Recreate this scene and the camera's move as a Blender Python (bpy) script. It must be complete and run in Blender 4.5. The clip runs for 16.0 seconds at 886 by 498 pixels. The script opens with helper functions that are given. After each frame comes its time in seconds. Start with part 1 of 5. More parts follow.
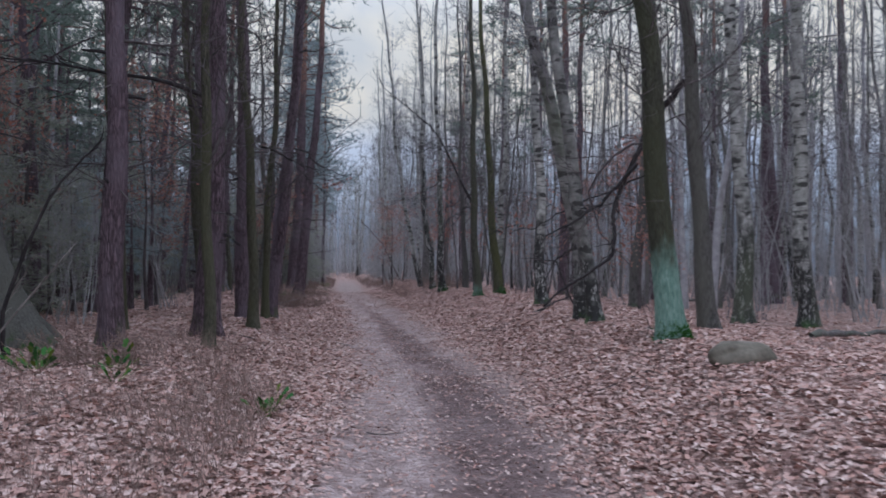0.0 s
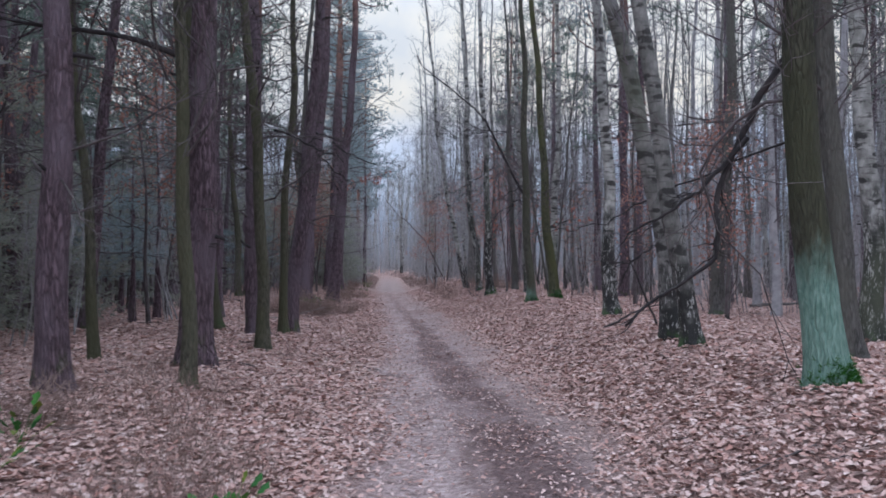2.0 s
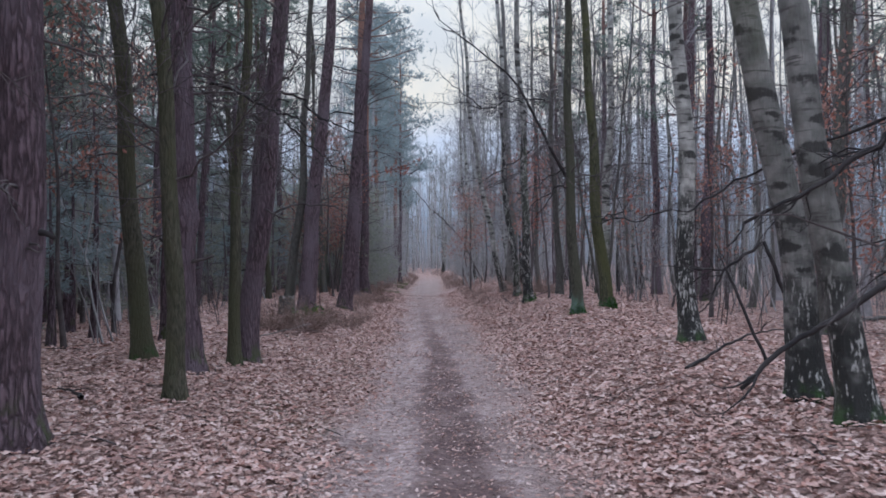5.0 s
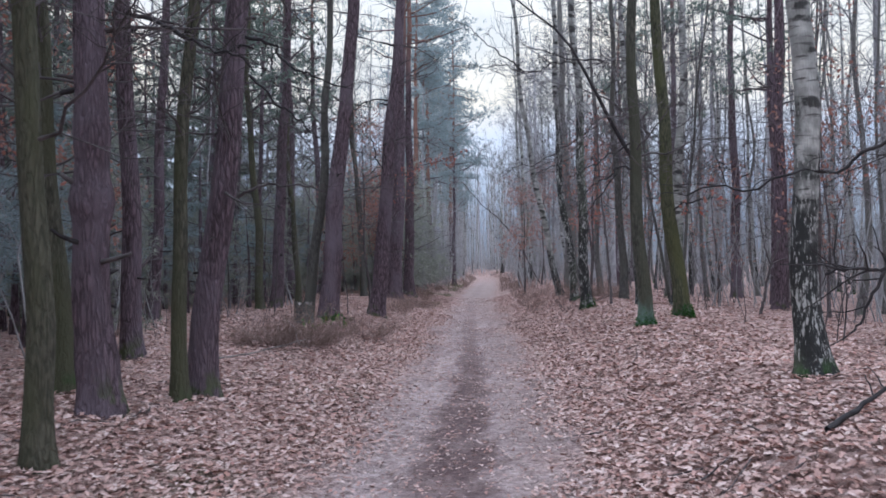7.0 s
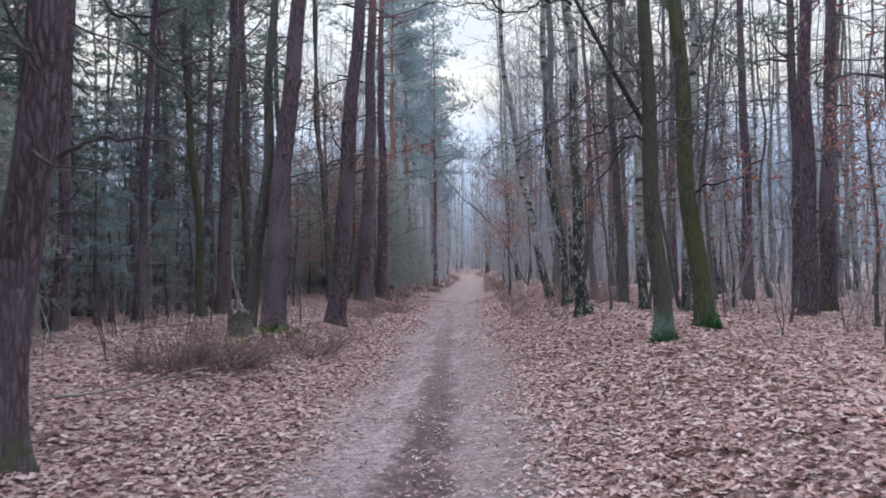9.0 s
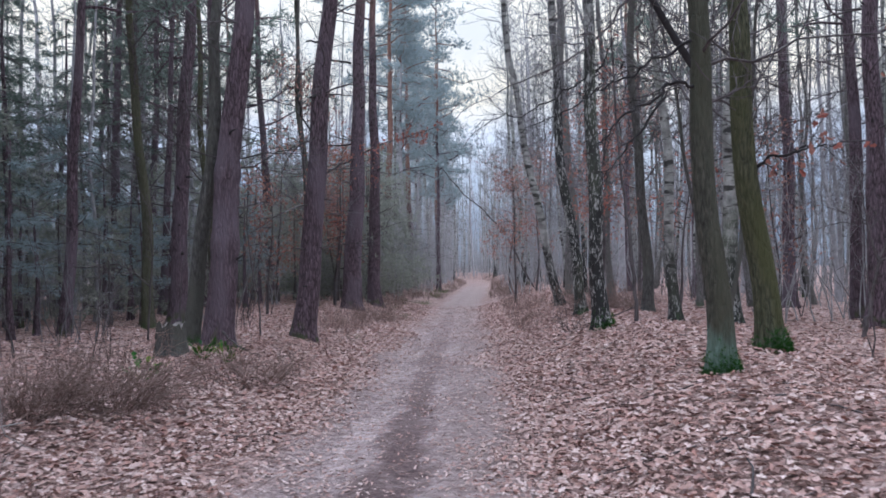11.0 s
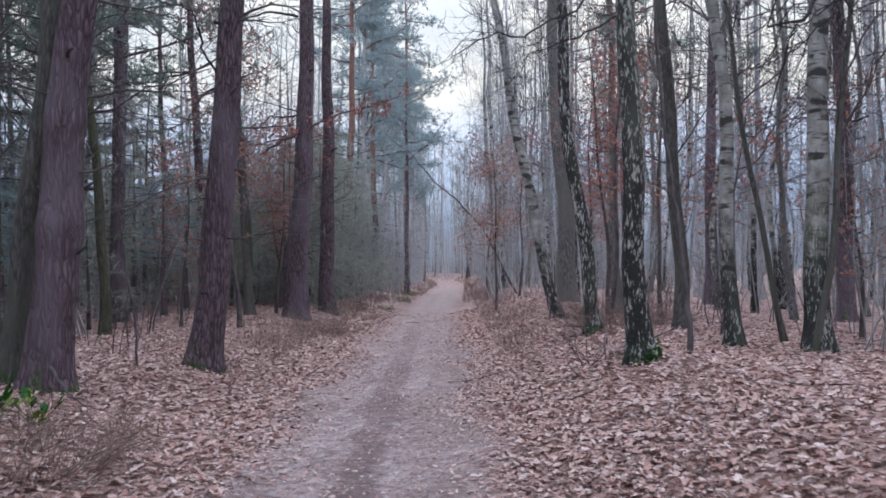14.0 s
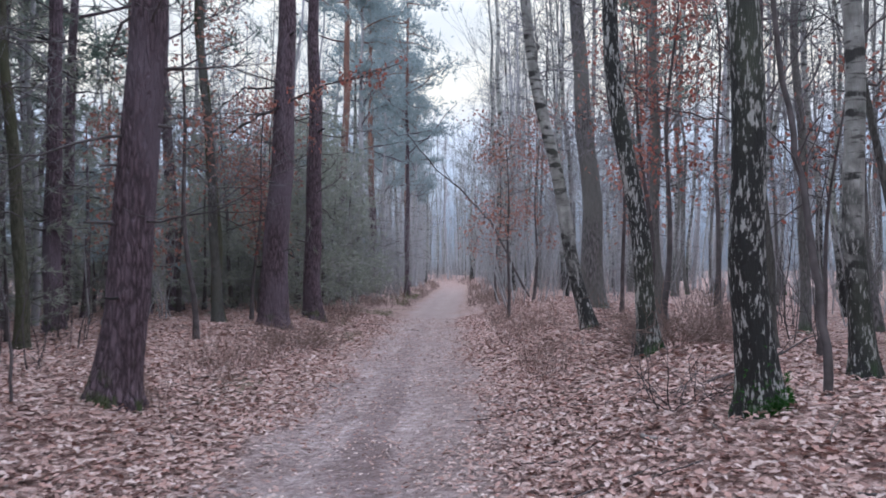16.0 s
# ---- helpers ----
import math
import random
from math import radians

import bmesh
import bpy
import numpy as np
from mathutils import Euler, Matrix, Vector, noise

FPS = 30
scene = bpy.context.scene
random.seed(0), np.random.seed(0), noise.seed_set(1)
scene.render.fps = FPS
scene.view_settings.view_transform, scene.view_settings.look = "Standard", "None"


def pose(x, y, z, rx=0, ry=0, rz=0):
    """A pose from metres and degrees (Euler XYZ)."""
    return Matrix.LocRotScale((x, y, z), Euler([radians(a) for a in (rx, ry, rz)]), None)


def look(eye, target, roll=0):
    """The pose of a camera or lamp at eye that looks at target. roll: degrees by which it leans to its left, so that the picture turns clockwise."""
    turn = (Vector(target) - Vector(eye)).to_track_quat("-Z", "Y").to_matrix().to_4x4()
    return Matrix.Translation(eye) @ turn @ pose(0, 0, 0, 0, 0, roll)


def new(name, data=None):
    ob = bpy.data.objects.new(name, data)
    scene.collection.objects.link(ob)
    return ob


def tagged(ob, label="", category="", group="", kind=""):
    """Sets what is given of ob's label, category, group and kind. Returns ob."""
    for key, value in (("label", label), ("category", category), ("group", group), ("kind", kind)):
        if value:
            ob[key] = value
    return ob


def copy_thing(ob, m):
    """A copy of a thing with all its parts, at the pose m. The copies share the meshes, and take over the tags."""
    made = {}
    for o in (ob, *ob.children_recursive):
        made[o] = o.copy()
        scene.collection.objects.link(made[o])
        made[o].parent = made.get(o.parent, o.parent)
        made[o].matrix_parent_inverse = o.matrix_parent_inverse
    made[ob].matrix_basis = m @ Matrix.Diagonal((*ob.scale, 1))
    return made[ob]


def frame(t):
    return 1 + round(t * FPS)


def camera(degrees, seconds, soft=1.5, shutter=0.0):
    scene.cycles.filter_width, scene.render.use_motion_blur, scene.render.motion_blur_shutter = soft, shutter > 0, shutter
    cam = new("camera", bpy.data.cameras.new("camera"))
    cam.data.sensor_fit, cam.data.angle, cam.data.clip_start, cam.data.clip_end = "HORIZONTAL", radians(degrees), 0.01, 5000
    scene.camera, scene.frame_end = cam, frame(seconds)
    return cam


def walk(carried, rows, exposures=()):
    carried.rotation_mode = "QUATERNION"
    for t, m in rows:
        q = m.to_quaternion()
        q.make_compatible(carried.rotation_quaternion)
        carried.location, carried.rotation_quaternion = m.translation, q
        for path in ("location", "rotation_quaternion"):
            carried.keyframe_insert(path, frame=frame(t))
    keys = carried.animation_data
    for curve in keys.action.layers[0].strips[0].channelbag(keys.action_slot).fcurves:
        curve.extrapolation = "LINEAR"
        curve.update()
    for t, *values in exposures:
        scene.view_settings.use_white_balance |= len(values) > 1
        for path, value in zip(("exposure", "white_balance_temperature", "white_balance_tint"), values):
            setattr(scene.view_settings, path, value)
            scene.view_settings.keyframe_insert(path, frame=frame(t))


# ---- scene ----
cam = camera(56.7, 16.0, soft=1.7, shutter=0.3)
PATH = [
    (0, (-0.019, 0.249, 1.484), (-0.018, 2.248, 1.529), 0.7),
    (0.5, (-0.02, 0.94, 1.544), (-0.147, 2.935, 1.583), 0.2),
    (1, (-0.046, 1.684, 1.583), (-0.231, 3.675, 1.621), 0.3),
    (1.5, (-0.045, 2.412, 1.631), (-0.229, 4.404, 1.663), 0.3),
    (2, (-0.078, 3.108, 1.643), (-0.188, 5.105, 1.676), 0.2),
    (2.5, (-0.026, 3.753, 1.638), (-0.093, 5.751, 1.666), 0.3),
    (3, (-0.02, 4.438, 1.625), (-0.123, 6.435, 1.654), 0.0),
    (3.5, (0.096, 5.088, 1.622), (-0.063, 7.081, 1.651), -0.1),
    (3.7, (0.162, 5.371, 1.653), (-0.016, 7.363, 1.688), -0.0),
    (5.8, (0.265, 8.664, 1.758), (-0.058, 10.638, 1.78), -0.3),
    (6, (0.295, 8.972, 1.708), (-0.068, 10.939, 1.741), -0.3),
    (6.5, (0.336, 9.691, 1.697), (-0.042, 11.655, 1.731), -0.2),
    (7, (0.342, 10.472, 1.718), (-0.039, 12.435, 1.747), -0.3),
    (7.5, (0.288, 11.18, 1.706), (-0.065, 13.148, 1.738), -0.3),
    (8, (0.255, 12.005, 1.719), (-0.123, 13.969, 1.747), -0.4),
    (8.5, (0.159, 12.753, 1.719), (-0.232, 14.714, 1.746), -0.5),
    (9, (0.1, 13.574, 1.695), (-0.248, 15.543, 1.722), -0.5),
    (9.2, (0.066, 13.888, 1.666), (-0.264, 15.861, 1.696), -0.4),
    (11.3, (-0.086, 17.03, 1.626), (-0.461, 18.994, 1.664), -0.6),
    (11.5, (-0.127, 17.323, 1.65), (-0.492, 19.289, 1.679), -0.5),
    (12, (-0.242, 18.082, 1.631), (-0.584, 20.052, 1.661), -0.4),
    (12.5, (-0.412, 18.773, 1.598), (-0.753, 20.743, 1.626), -0.4),
    (13, (-0.526, 19.531, 1.595), (-0.858, 21.503, 1.621), -0.4),
    (13.5, (-0.636, 20.212, 1.611), (-0.944, 22.188, 1.644), -0.1),
    (14, (-0.726, 20.949, 1.614), (-1.03, 22.925, 1.652), -0.2),
    (14.5, (-0.849, 21.652, 1.607), (-1.172, 23.626, 1.637), -0.2),
    (15, (-0.969, 22.411, 1.587), (-1.325, 24.379, 1.624), -0.1),
    (15.5, (-1.081, 23.128, 1.564), (-1.448, 25.093, 1.606), -0.2),
    (16, (-1.21, 23.917, 1.55), (-1.52, 25.893, 1.592), 0.0),
]
walk(cam, [(t, look(eye, target, roll)) for t, eye, target, roll in PATH], exposures=[(0.0, -0.33, 5210, 13), (1.0, -0.16, 5210, 13), (3.5, 0.06, 5210, 13), (5.8, -0.08, 5225, 12), (6.1, -0.05, 5225, 12), (6.5, 0.24, 5225, 12), (7.0, 0.24, 5225, 12), (8.5, 0.25, 5225, 12), (16.0, 0.28, 5225, 12)])

# ---- sky and light ----
SUN_UP, SUN_ROUND = 32, 200
world = bpy.data.worlds.new("overcast_sky")
scene.world = world
world.use_nodes = True
wn, wl = world.node_tree.nodes, world.node_tree.links
sky = wn.new("ShaderNodeTexSky")
sky.sky_type, sky.sun_disc = "NISHITA", False
sky.sun_elevation, sky.sun_rotation = radians(SUN_UP), radians(SUN_ROUND)
sky.air_density, sky.dust_density = 1.4, 4.0
# cloud: dim towards the horizon, bright overhead
where = wn.new("ShaderNodeTexCoord")
split = wn.new("ShaderNodeSeparateXYZ")
wl.new(where.outputs["Generated"], split.inputs[0])
cloud = wn.new("ShaderNodeValToRGB")
cloud.color_ramp.elements[0].color = (0.34, 0.355, 0.39, 1)
cloud.color_ramp.elements[1].color = (1.0, 0.985, 0.97, 1)
cloud.color_ramp.elements[1].position = 0.75
wl.new(split.outputs["Z"], cloud.inputs[0])
bright = wn.new("ShaderNodeVectorMath")
bright.operation, bright.inputs["Scale"].default_value = "SCALE", 20.0
wl.new(cloud.outputs[0], bright.inputs[0])
thin = wn.new("ShaderNodeMix")
thin.data_type = "RGBA"
thin.inputs["Factor"].default_value = 0.88
wl.new(sky.outputs[0], thin.inputs["A"])
wl.new(bright.outputs[0], thin.inputs["B"])
wl.new(thin.outputs["Result"], wn["Background"].inputs["Color"])
wn["Background"].inputs["Strength"].default_value = 0.12

sun = new("sun", bpy.data.lights.new("sun", "SUN"))
sun.data.energy, sun.data.angle, sun.data.color = 0.6, radians(25), (1.0, 0.95, 0.88)
sun.matrix_world = pose(0, 0, 40, 90 - SUN_UP, 0, 180 - SUN_ROUND)


# ---- materials ----
class Nodes:
    """A small helper to write node materials in few lines."""

    def __init__(self, name, rough=0.85):
        self.mat = bpy.data.materials.new(name)
        self.mat.use_nodes = True
        self.n, self.l = self.mat.node_tree.nodes, self.mat.node_tree.links
        self.bsdf = self.n["Principled BSDF"]
        self.bsdf.inputs["Roughness"].default_value = rough
        self.bsdf.inputs["Specular IOR Level"].default_value = 0.25
        self.co = self.n.new("ShaderNodeTexCoord")

    def put(self, a, b):
        self.l.new(a, b)

    def coords(self, sx=1, sy=1, sz=1, shift=True):
        m = self.n.new("ShaderNodeMapping")
        m.inputs["Scale"].default_value = (sx, sy, sz)
        self.put(self.co.outputs["Object"], m.inputs["Vector"])
        if shift:
            r = self.n.new("ShaderNodeObjectInfo")
            k = self.n.new("ShaderNodeMath")
            k.operation, k.inputs[1].default_value = "MULTIPLY", 37.0
            self.put(r.outputs["Random"], k.inputs[0])
            self.put(k.outputs[0], m.inputs["Location"])
        return m.outputs[0]

    def warp(self, vec, scale, amount):
        t = self.n.new("ShaderNodeTexNoise")
        t.inputs["Scale"].default_value, t.inputs["Detail"].default_value = scale, 3.0
        self.put(vec, t.inputs["Vector"])
        a = self.n.new("ShaderNodeVectorMath")
        a.operation = "MULTIPLY_ADD"
        self.put(t.outputs["Color"], a.inputs[0])
        a.inputs[1].default_value = (amount, amount, amount)
        self.put(vec, a.inputs[2])
        return a.outputs[0]

    def noise(self, vec, scale, detail=4.0, rough=0.55):
        t = self.n.new("ShaderNodeTexNoise")
        t.inputs["Scale"].default_value, t.inputs["Detail"].default_value, t.inputs["Roughness"].default_value = scale, detail, rough
        self.put(vec, t.inputs["Vector"])
        return t.outputs["Fac"]

    def cells(self, vec, scale, feature="F1", out="Distance"):
        t = self.n.new("ShaderNodeTexVoronoi")
        t.feature = feature
        t.inputs["Scale"].default_value = scale
        self.put(vec, t.inputs["Vector"])
        return t.outputs[out]

    def ramp(self, fac, *stops):
        r = self.n.new("ShaderNodeValToRGB")
        while len(r.color_ramp.elements) < len(stops):
            r.color_ramp.elements.new(0.5)
        for e, (p, c) in zip(r.color_ramp.elements, stops):
            e.position = p
            e.color = (*c, 1) if isinstance(c, tuple) else (c, c, c, 1)
        self.put(fac, r.inputs[0])
        return r.outputs[0]

    def mix(self, fac, a, b, how="MIX"):
        m = self.n.new("ShaderNodeMix")
        m.data_type, m.blend_type = "RGBA", how
        for key, v in (("Factor", fac), ("A", a), ("B", b)):
            if isinstance(v, tuple):
                m.inputs[key].default_value = (*v, 1)
            elif isinstance(v, (int, float)):
                m.inputs[key].default_value = v
            else:
                self.put(v, m.inputs[key])
        return m.outputs["Result"]

    def math(self, how, a, b=0.0, clamp=False):
        m = self.n.new("ShaderNodeMath")
        m.operation, m.use_clamp = how, clamp
        for i, v in enumerate((a, b)):
            if isinstance(v, (int, float)):
                m.inputs[i].default_value = v
            else:
                self.put(v, m.inputs[i])
        return m.outputs[0]

    def band(self, v, a, b, c=0.0, d=1.0):
        m = self.n.new("ShaderNodeMapRange")
        m.interpolation_type = "SMOOTHSTEP"
        for i, x in enumerate((a, b, c, d)):
            m.inputs[i + 1].default_value = x
        self.put(v, m.inputs[0])
        return m.outputs[0]

    def axis(self, which="Z"):
        s = self.n.new("ShaderNodeSeparateXYZ")
        self.put(self.co.outputs["Object"], s.inputs[0])
        return s.outputs[which]

    def field(self, name):
        a = self.n.new("ShaderNodeAttribute")
        a.attribute_name = name
        return a.outputs["Fac"]

    def island(self):
        return self.n.new("ShaderNodeNewGeometry").outputs["Random Per Island"]

    def each(self):
        return self.n.new("ShaderNodeObjectInfo").outputs["Random"]

    def bump(self, height, strength=0.6, distance=0.02):
        b = self.n.new("ShaderNodeBump")
        b.inputs["Strength"].default_value, b.inputs["Distance"].default_value = strength, distance
        self.put(height, b.inputs["Height"])
        self.put(b.outputs[0], self.bsdf.inputs["Normal"])

    def done(self, colour):
        self.put(colour, self.bsdf.inputs["Base Color"])
        return self.mat


def pine_bark(name, orange_from):
    k = Nodes(name, 0.9)
    tall = k.warp(k.coords(15, 15, 2.6), 1.3, 1.1)
    plates = k.cells(tall, 1.6, "DISTANCE_TO_EDGE")
    grain = k.noise(k.coords(30, 30, 9), 1.0, 5)
    large = k.noise(k.coords(2, 2, 0.6), 1.0, 3)
    low = k.mix(k.band(plates, 0.0, 0.22), (0.066, 0.046, 0.054), (0.172, 0.124, 0.144))
    low = k.mix(0.75, low, k.ramp(grain, (0.3, 0.45), (0.7, 1.35)), "MULTIPLY")
    low = k.mix(k.band(large, 0.45, 0.7), low, (0.16, 0.125, 0.148))
    high = k.ramp(grain, (0.3, (0.18, 0.10, 0.08)), (0.7, (0.31, 0.178, 0.14)))
    z = k.math("ADD", k.axis(), k.math("MULTIPLY", large, 3.0))
    moss = k.math("MULTIPLY", k.band(k.axis(), 0.5, 0.05), k.band(k.noise(k.coords(5, 5, 4), 1.0, 3), 0.5, 0.62))
    c = k.mix(k.band(z, orange_from, orange_from + 3.5), low, high)
    c = k.mix(k.math("MULTIPLY", moss, 0.7), c, (0.07, 0.10, 0.03))
    k.bump(k.math("ADD", k.band(plates, 0.0, 0.3), k.math("MULTIPLY", grain, 0.6)), 0.9, 0.02)
    return k.done(c)


def birch_bark(name, dark_to, pale=1.0, fleck=0.80):
    k = Nodes(name, 0.7)
    rings = k.noise(k.coords(4, 4, 26), 1.0, 3)
    patch = k.noise(k.coords(6, 6, 5), 1.0, 4)
    fissure = k.cells(k.warp(k.coords(22, 22, 5.0), 1.5, 0.9), 1.3, "DISTANCE_TO_EDGE")
    flecks = k.noise(k.coords(42, 42, 12), 1.0, 6, 0.68)
    broad = k.noise(k.coords(9, 9, 3.0), 1.0, 3)
    white = k.ramp(patch, (0.3, (0.16, 0.16, 0.15)), (0.52, (0.30, 0.295, 0.285)), (0.72, (0.50, 0.485, 0.47)))
    white = k.mix(1.0, white, (pale, pale, pale * 0.97), "MULTIPLY")
    white = k.mix(k.band(rings, 0.56, 0.66), white, (0.10, 0.095, 0.09))
    scar = k.cells(k.warp(k.coords(2.6, 2.6, 7.5), 1.4, 0.9), 1.0)
    white = k.mix(k.band(k.math("ADD", scar, k.math("ADD", k.math("MULTIPLY", flecks, 0.4), k.math("MULTIPLY", patch, 0.45))), 0.84, 0.68), white, (0.05, 0.048, 0.046))
    black = k.mix(k.band(k.math("ADD", k.math("MULTIPLY", broad, 0.5), k.math("ADD", flecks, k.math("MULTIPLY", fissure, 0.25))), fleck, fleck + 0.09), (0.028, 0.028, 0.027), (0.40, 0.39, 0.37))
    edge = k.math("ADD", k.axis(), k.math("MULTIPLY", patch, 2.2))
    edge = k.math("SUBTRACT", edge, k.math("MULTIPLY", k.each(), 1.2))
    c = k.mix(k.band(edge, dark_to, dark_to + 1.4), black, white)
    foot = k.math("MULTIPLY", k.band(k.axis(), 0.22, 0.02), k.band(patch, 0.48, 0.62))
    c = k.mix(foot, c, (0.035, 0.075, 0.02))
    algae = k.band(k.noise(k.coords(1.3, 1.3, 0.5), 1.0, 3), 0.5, 0.75)
    c = k.mix(k.math("MULTIPLY", algae, 0.45), c, (0.16, 0.18, 0.12))
    k.bump(k.math("ADD", fissure, k.math("MULTIPLY", rings, 0.4)), 0.7, 0.02)
    return k.done(c)


def oak_bark(name, dark, pale, moss, lichen=0.0, tide=1.5):
    k = Nodes(name, 0.9)
    ridges = k.cells(k.warp(k.coords(18, 18, 3.0), 1.5, 1.0), 1.5, "DISTANCE_TO_EDGE")
    grain = k.noise(k.coords(34, 34, 10), 1.0, 5)
    large = k.noise(k.coords(2.5, 2.5, 0.8), 1.0, 3)
    c = k.mix(k.band(k.math("ADD", ridges, k.math("MULTIPLY", grain, 0.35)), 0.12, 0.42, 0.3, 1.0), dark, pale)
    c = k.mix(0.8, c, k.ramp(grain, (0.3, 0.5), (0.7, 1.3)), "MULTIPLY")
    c = k.mix(k.math("MULTIPLY", k.band(large, 0.35, 0.62), 0.85), c, moss)
    if lichen:
        spot = k.noise(k.coords(7, 7, 3), 1.0, 4)
        z = k.math("ADD", k.axis(), k.math("MULTIPLY", spot, 0.9))
        c = k.mix(k.math("MULTIPLY", k.band(z, tide, tide - 0.5), lichen), c, k.ramp(grain, (0.3, (0.11, 0.20, 0.16)), (0.7, (0.25, 0.37, 0.31))))
    foot = k.noise(k.coords(6, 6, 5), 1.0, 3)
    c = k.mix(k.math("MULTIPLY", k.math("MULTIPLY", k.band(k.axis(), 0.26, 0.03), k.band(foot, 0.45, 0.6)), k.band(k.each(), 0.3, 0.9)), c, (0.05, 0.10, 0.03))
    k.bump(k.math("ADD", k.band(ridges, 0.0, 0.2), k.math("MULTIPLY", grain, 0.5)), 0.8, 0.014)
    return k.done(c)


def twig_bark(name, a, b):
    k = Nodes(name, 0.85)
    g = k.noise(k.coords(6, 6, 6), 1.0, 4)
    return k.done(k.ramp(g, (0.3, a), (0.7, b)))


def leaf_skin(name, *colours, glow=0.0):
    k = Nodes(name, 0.75)
    r = k.island()
    steps = [(i / (len(colours) - 1), c) for i, c in enumerate(colours)]
    c = k.ramp(r, *steps)
    vein = k.noise(k.coords(60, 60, 60, False), 1.0, 3)
    c = k.mix(0.6, c, k.ramp(vein, (0.3, 0.65), (0.7, 1.25)), "MULTIPLY")
    if glow:
        # thin blades let part of the daylight through
        thin, both = k.n.new("ShaderNodeBsdfTranslucent"), k.n.new("ShaderNodeMixShader")
        both.inputs[0].default_value = glow
        k.put(c, thin.inputs["Color"])
        k.put(k.bsdf.outputs[0], both.inputs[1])
        k.put(thin.outputs[0], both.inputs[2])
        k.put(both.outputs[0], k.n["Material Output"].inputs["Surface"])
    return k.done(c)


def forest_floor():
    k = Nodes("leaf_litter_and_sand", 0.9)
    v = k.coords(1, 1, 1, False)
    u = k.field("across")
    wob = k.math("MULTIPLY", k.math("SUBTRACT", k.noise(v, 0.9, 5), 0.5), 1.6)
    fine = k.noise(v, 14, 6, 0.65)
    uu = k.math("MULTIPLY", k.math("ADD", u, wob), k.band(k.axis("Y"), 34, 56, 1.0, 1.4))
    # leaf litter between and under the leaves
    cell = k.cells(v, 17, "F1", "Color")
    edge = k.cells(v, 17, "DISTANCE_TO_EDGE")
    sep = k.n.new("ShaderNodeSeparateColor")
    k.put(cell, sep.inputs[0])
    litter = k.ramp(sep.outputs[0], (0.0, (0.17, 0.103, 0.088)), (0.35, (0.34, 0.218, 0.187)), (0.7, (0.48, 0.33, 0.29)), (1.0, (0.55, 0.41, 0.372)))
    litter = k.mix(k.band(edge, 0.0, 0.03), (0.12, 0.076, 0.067), litter)
    litter = k.mix(0.6, litter, k.ramp(k.noise(v, 30, 4), (0.3, 0.6), (0.7, 1.3)), "MULTIPLY")
    litter = k.mix(0.7, litter, k.ramp(k.noise(v, 0.55, 4), (0.3, 0.75), (0.7, 1.15)), "MULTIPLY")
    # sand of the lane: a pale wheel-worn strip, a dark churned middle, brown trodden earth
    clods = k.noise(v, 7.0, 6, 0.72)
    broad = k.noise(k.coords(1.6, 0.55, 1, False), 1.0, 5, 0.6)
    sand = k.ramp(clods, (0.30, (0.25, 0.19, 0.175)), (0.48, (0.39, 0.308, 0.295)), (0.62, (0.50, 0.412, 0.402)), (0.8, (0.60, 0.515, 0.508)))
    sand = k.mix(0.55, sand, k.ramp(fine, (0.3, 0.72), (0.7, 1.2)), "MULTIPLY")
    sand = k.mix(k.math("MULTIPLY", k.band(k.noise(v, 3.1, 5, 0.7), 0.52, 0.64), 0.5), sand, (0.27, 0.20, 0.182))
    sand = k.mix(0.7, sand, k.ramp(broad, (0.3, (0.6, 0.54, 0.52)), (0.66, (1.22, 1.2, 1.19))), "MULTIPLY")
    chips = k.math("MULTIPLY", k.band(k.noise(v, 11, 4, 0.7), 0.575, 0.625), k.band(k.noise(v, 1.3, 4), 0.4, 0.55))
    sand = k.mix(k.math("MULTIPLY", chips, 0.62), sand, (0.15, 0.102, 0.095))
    specks = k.math("MULTIPLY", k.band(k.noise(v, 24, 4, 0.7), 0.6, 0.68), k.band(k.noise(v, 1.7, 4), 0.42, 0.58))
    sand = k.mix(k.math("MULTIPLY", specks, 0.7), sand, (0.13, 0.088, 0.078))
    drift = k.math("MULTIPLY", k.math("SUBTRACT", k.noise(v, 1.1, 4, 0.6), 0.5), 0.55)
    ragged = k.math("MULTIPLY", k.math("SUBTRACT", k.noise(v, 5.0, 5, 0.7), 0.5), 0.5)
    near = k.band(k.axis("Y"), 17, 9)
    shift = k.math("SUBTRACT", k.band(k.axis("Y"), 20, 34, 0.03, 0.16), k.math("MULTIPLY", near, 0.27))
    middle = k.math("ADD", k.math("ADD", u, shift), k.math("ADD", drift, ragged))
    spread = k.math("DIVIDE", k.math("ABSOLUTE", middle), k.math("ADD", k.band(k.axis("Y"), 28, 17, 0.58, 1.0), k.math("MULTIPLY", near, 0.45)))
    torn = k.math("ADD", k.math("MULTIPLY", k.noise(k.coords(2.4, 0.9, 1, False), 1.0, 6, 0.7), 0.6), k.math("MULTIPLY", clods, 0.4))
    damp = k.math("MULTIPLY", k.band(spread, 0.44, 0.16), k.band(torn, 0.36, 0.47))
    mud = k.ramp(k.noise(v, 11, 6, 0.72), (0.3, (0.075, 0.046, 0.044)), (0.55, (0.16, 0.105, 0.10)), (0.75, (0.28, 0.196, 0.185)))
    worn = k.math("MULTIPLY", k.band(k.axis("Y"), 36, 20, 0.42, 1.0), k.band(k.noise(v, 0.7, 4), 0.28, 0.5, 0.55, 1.0))
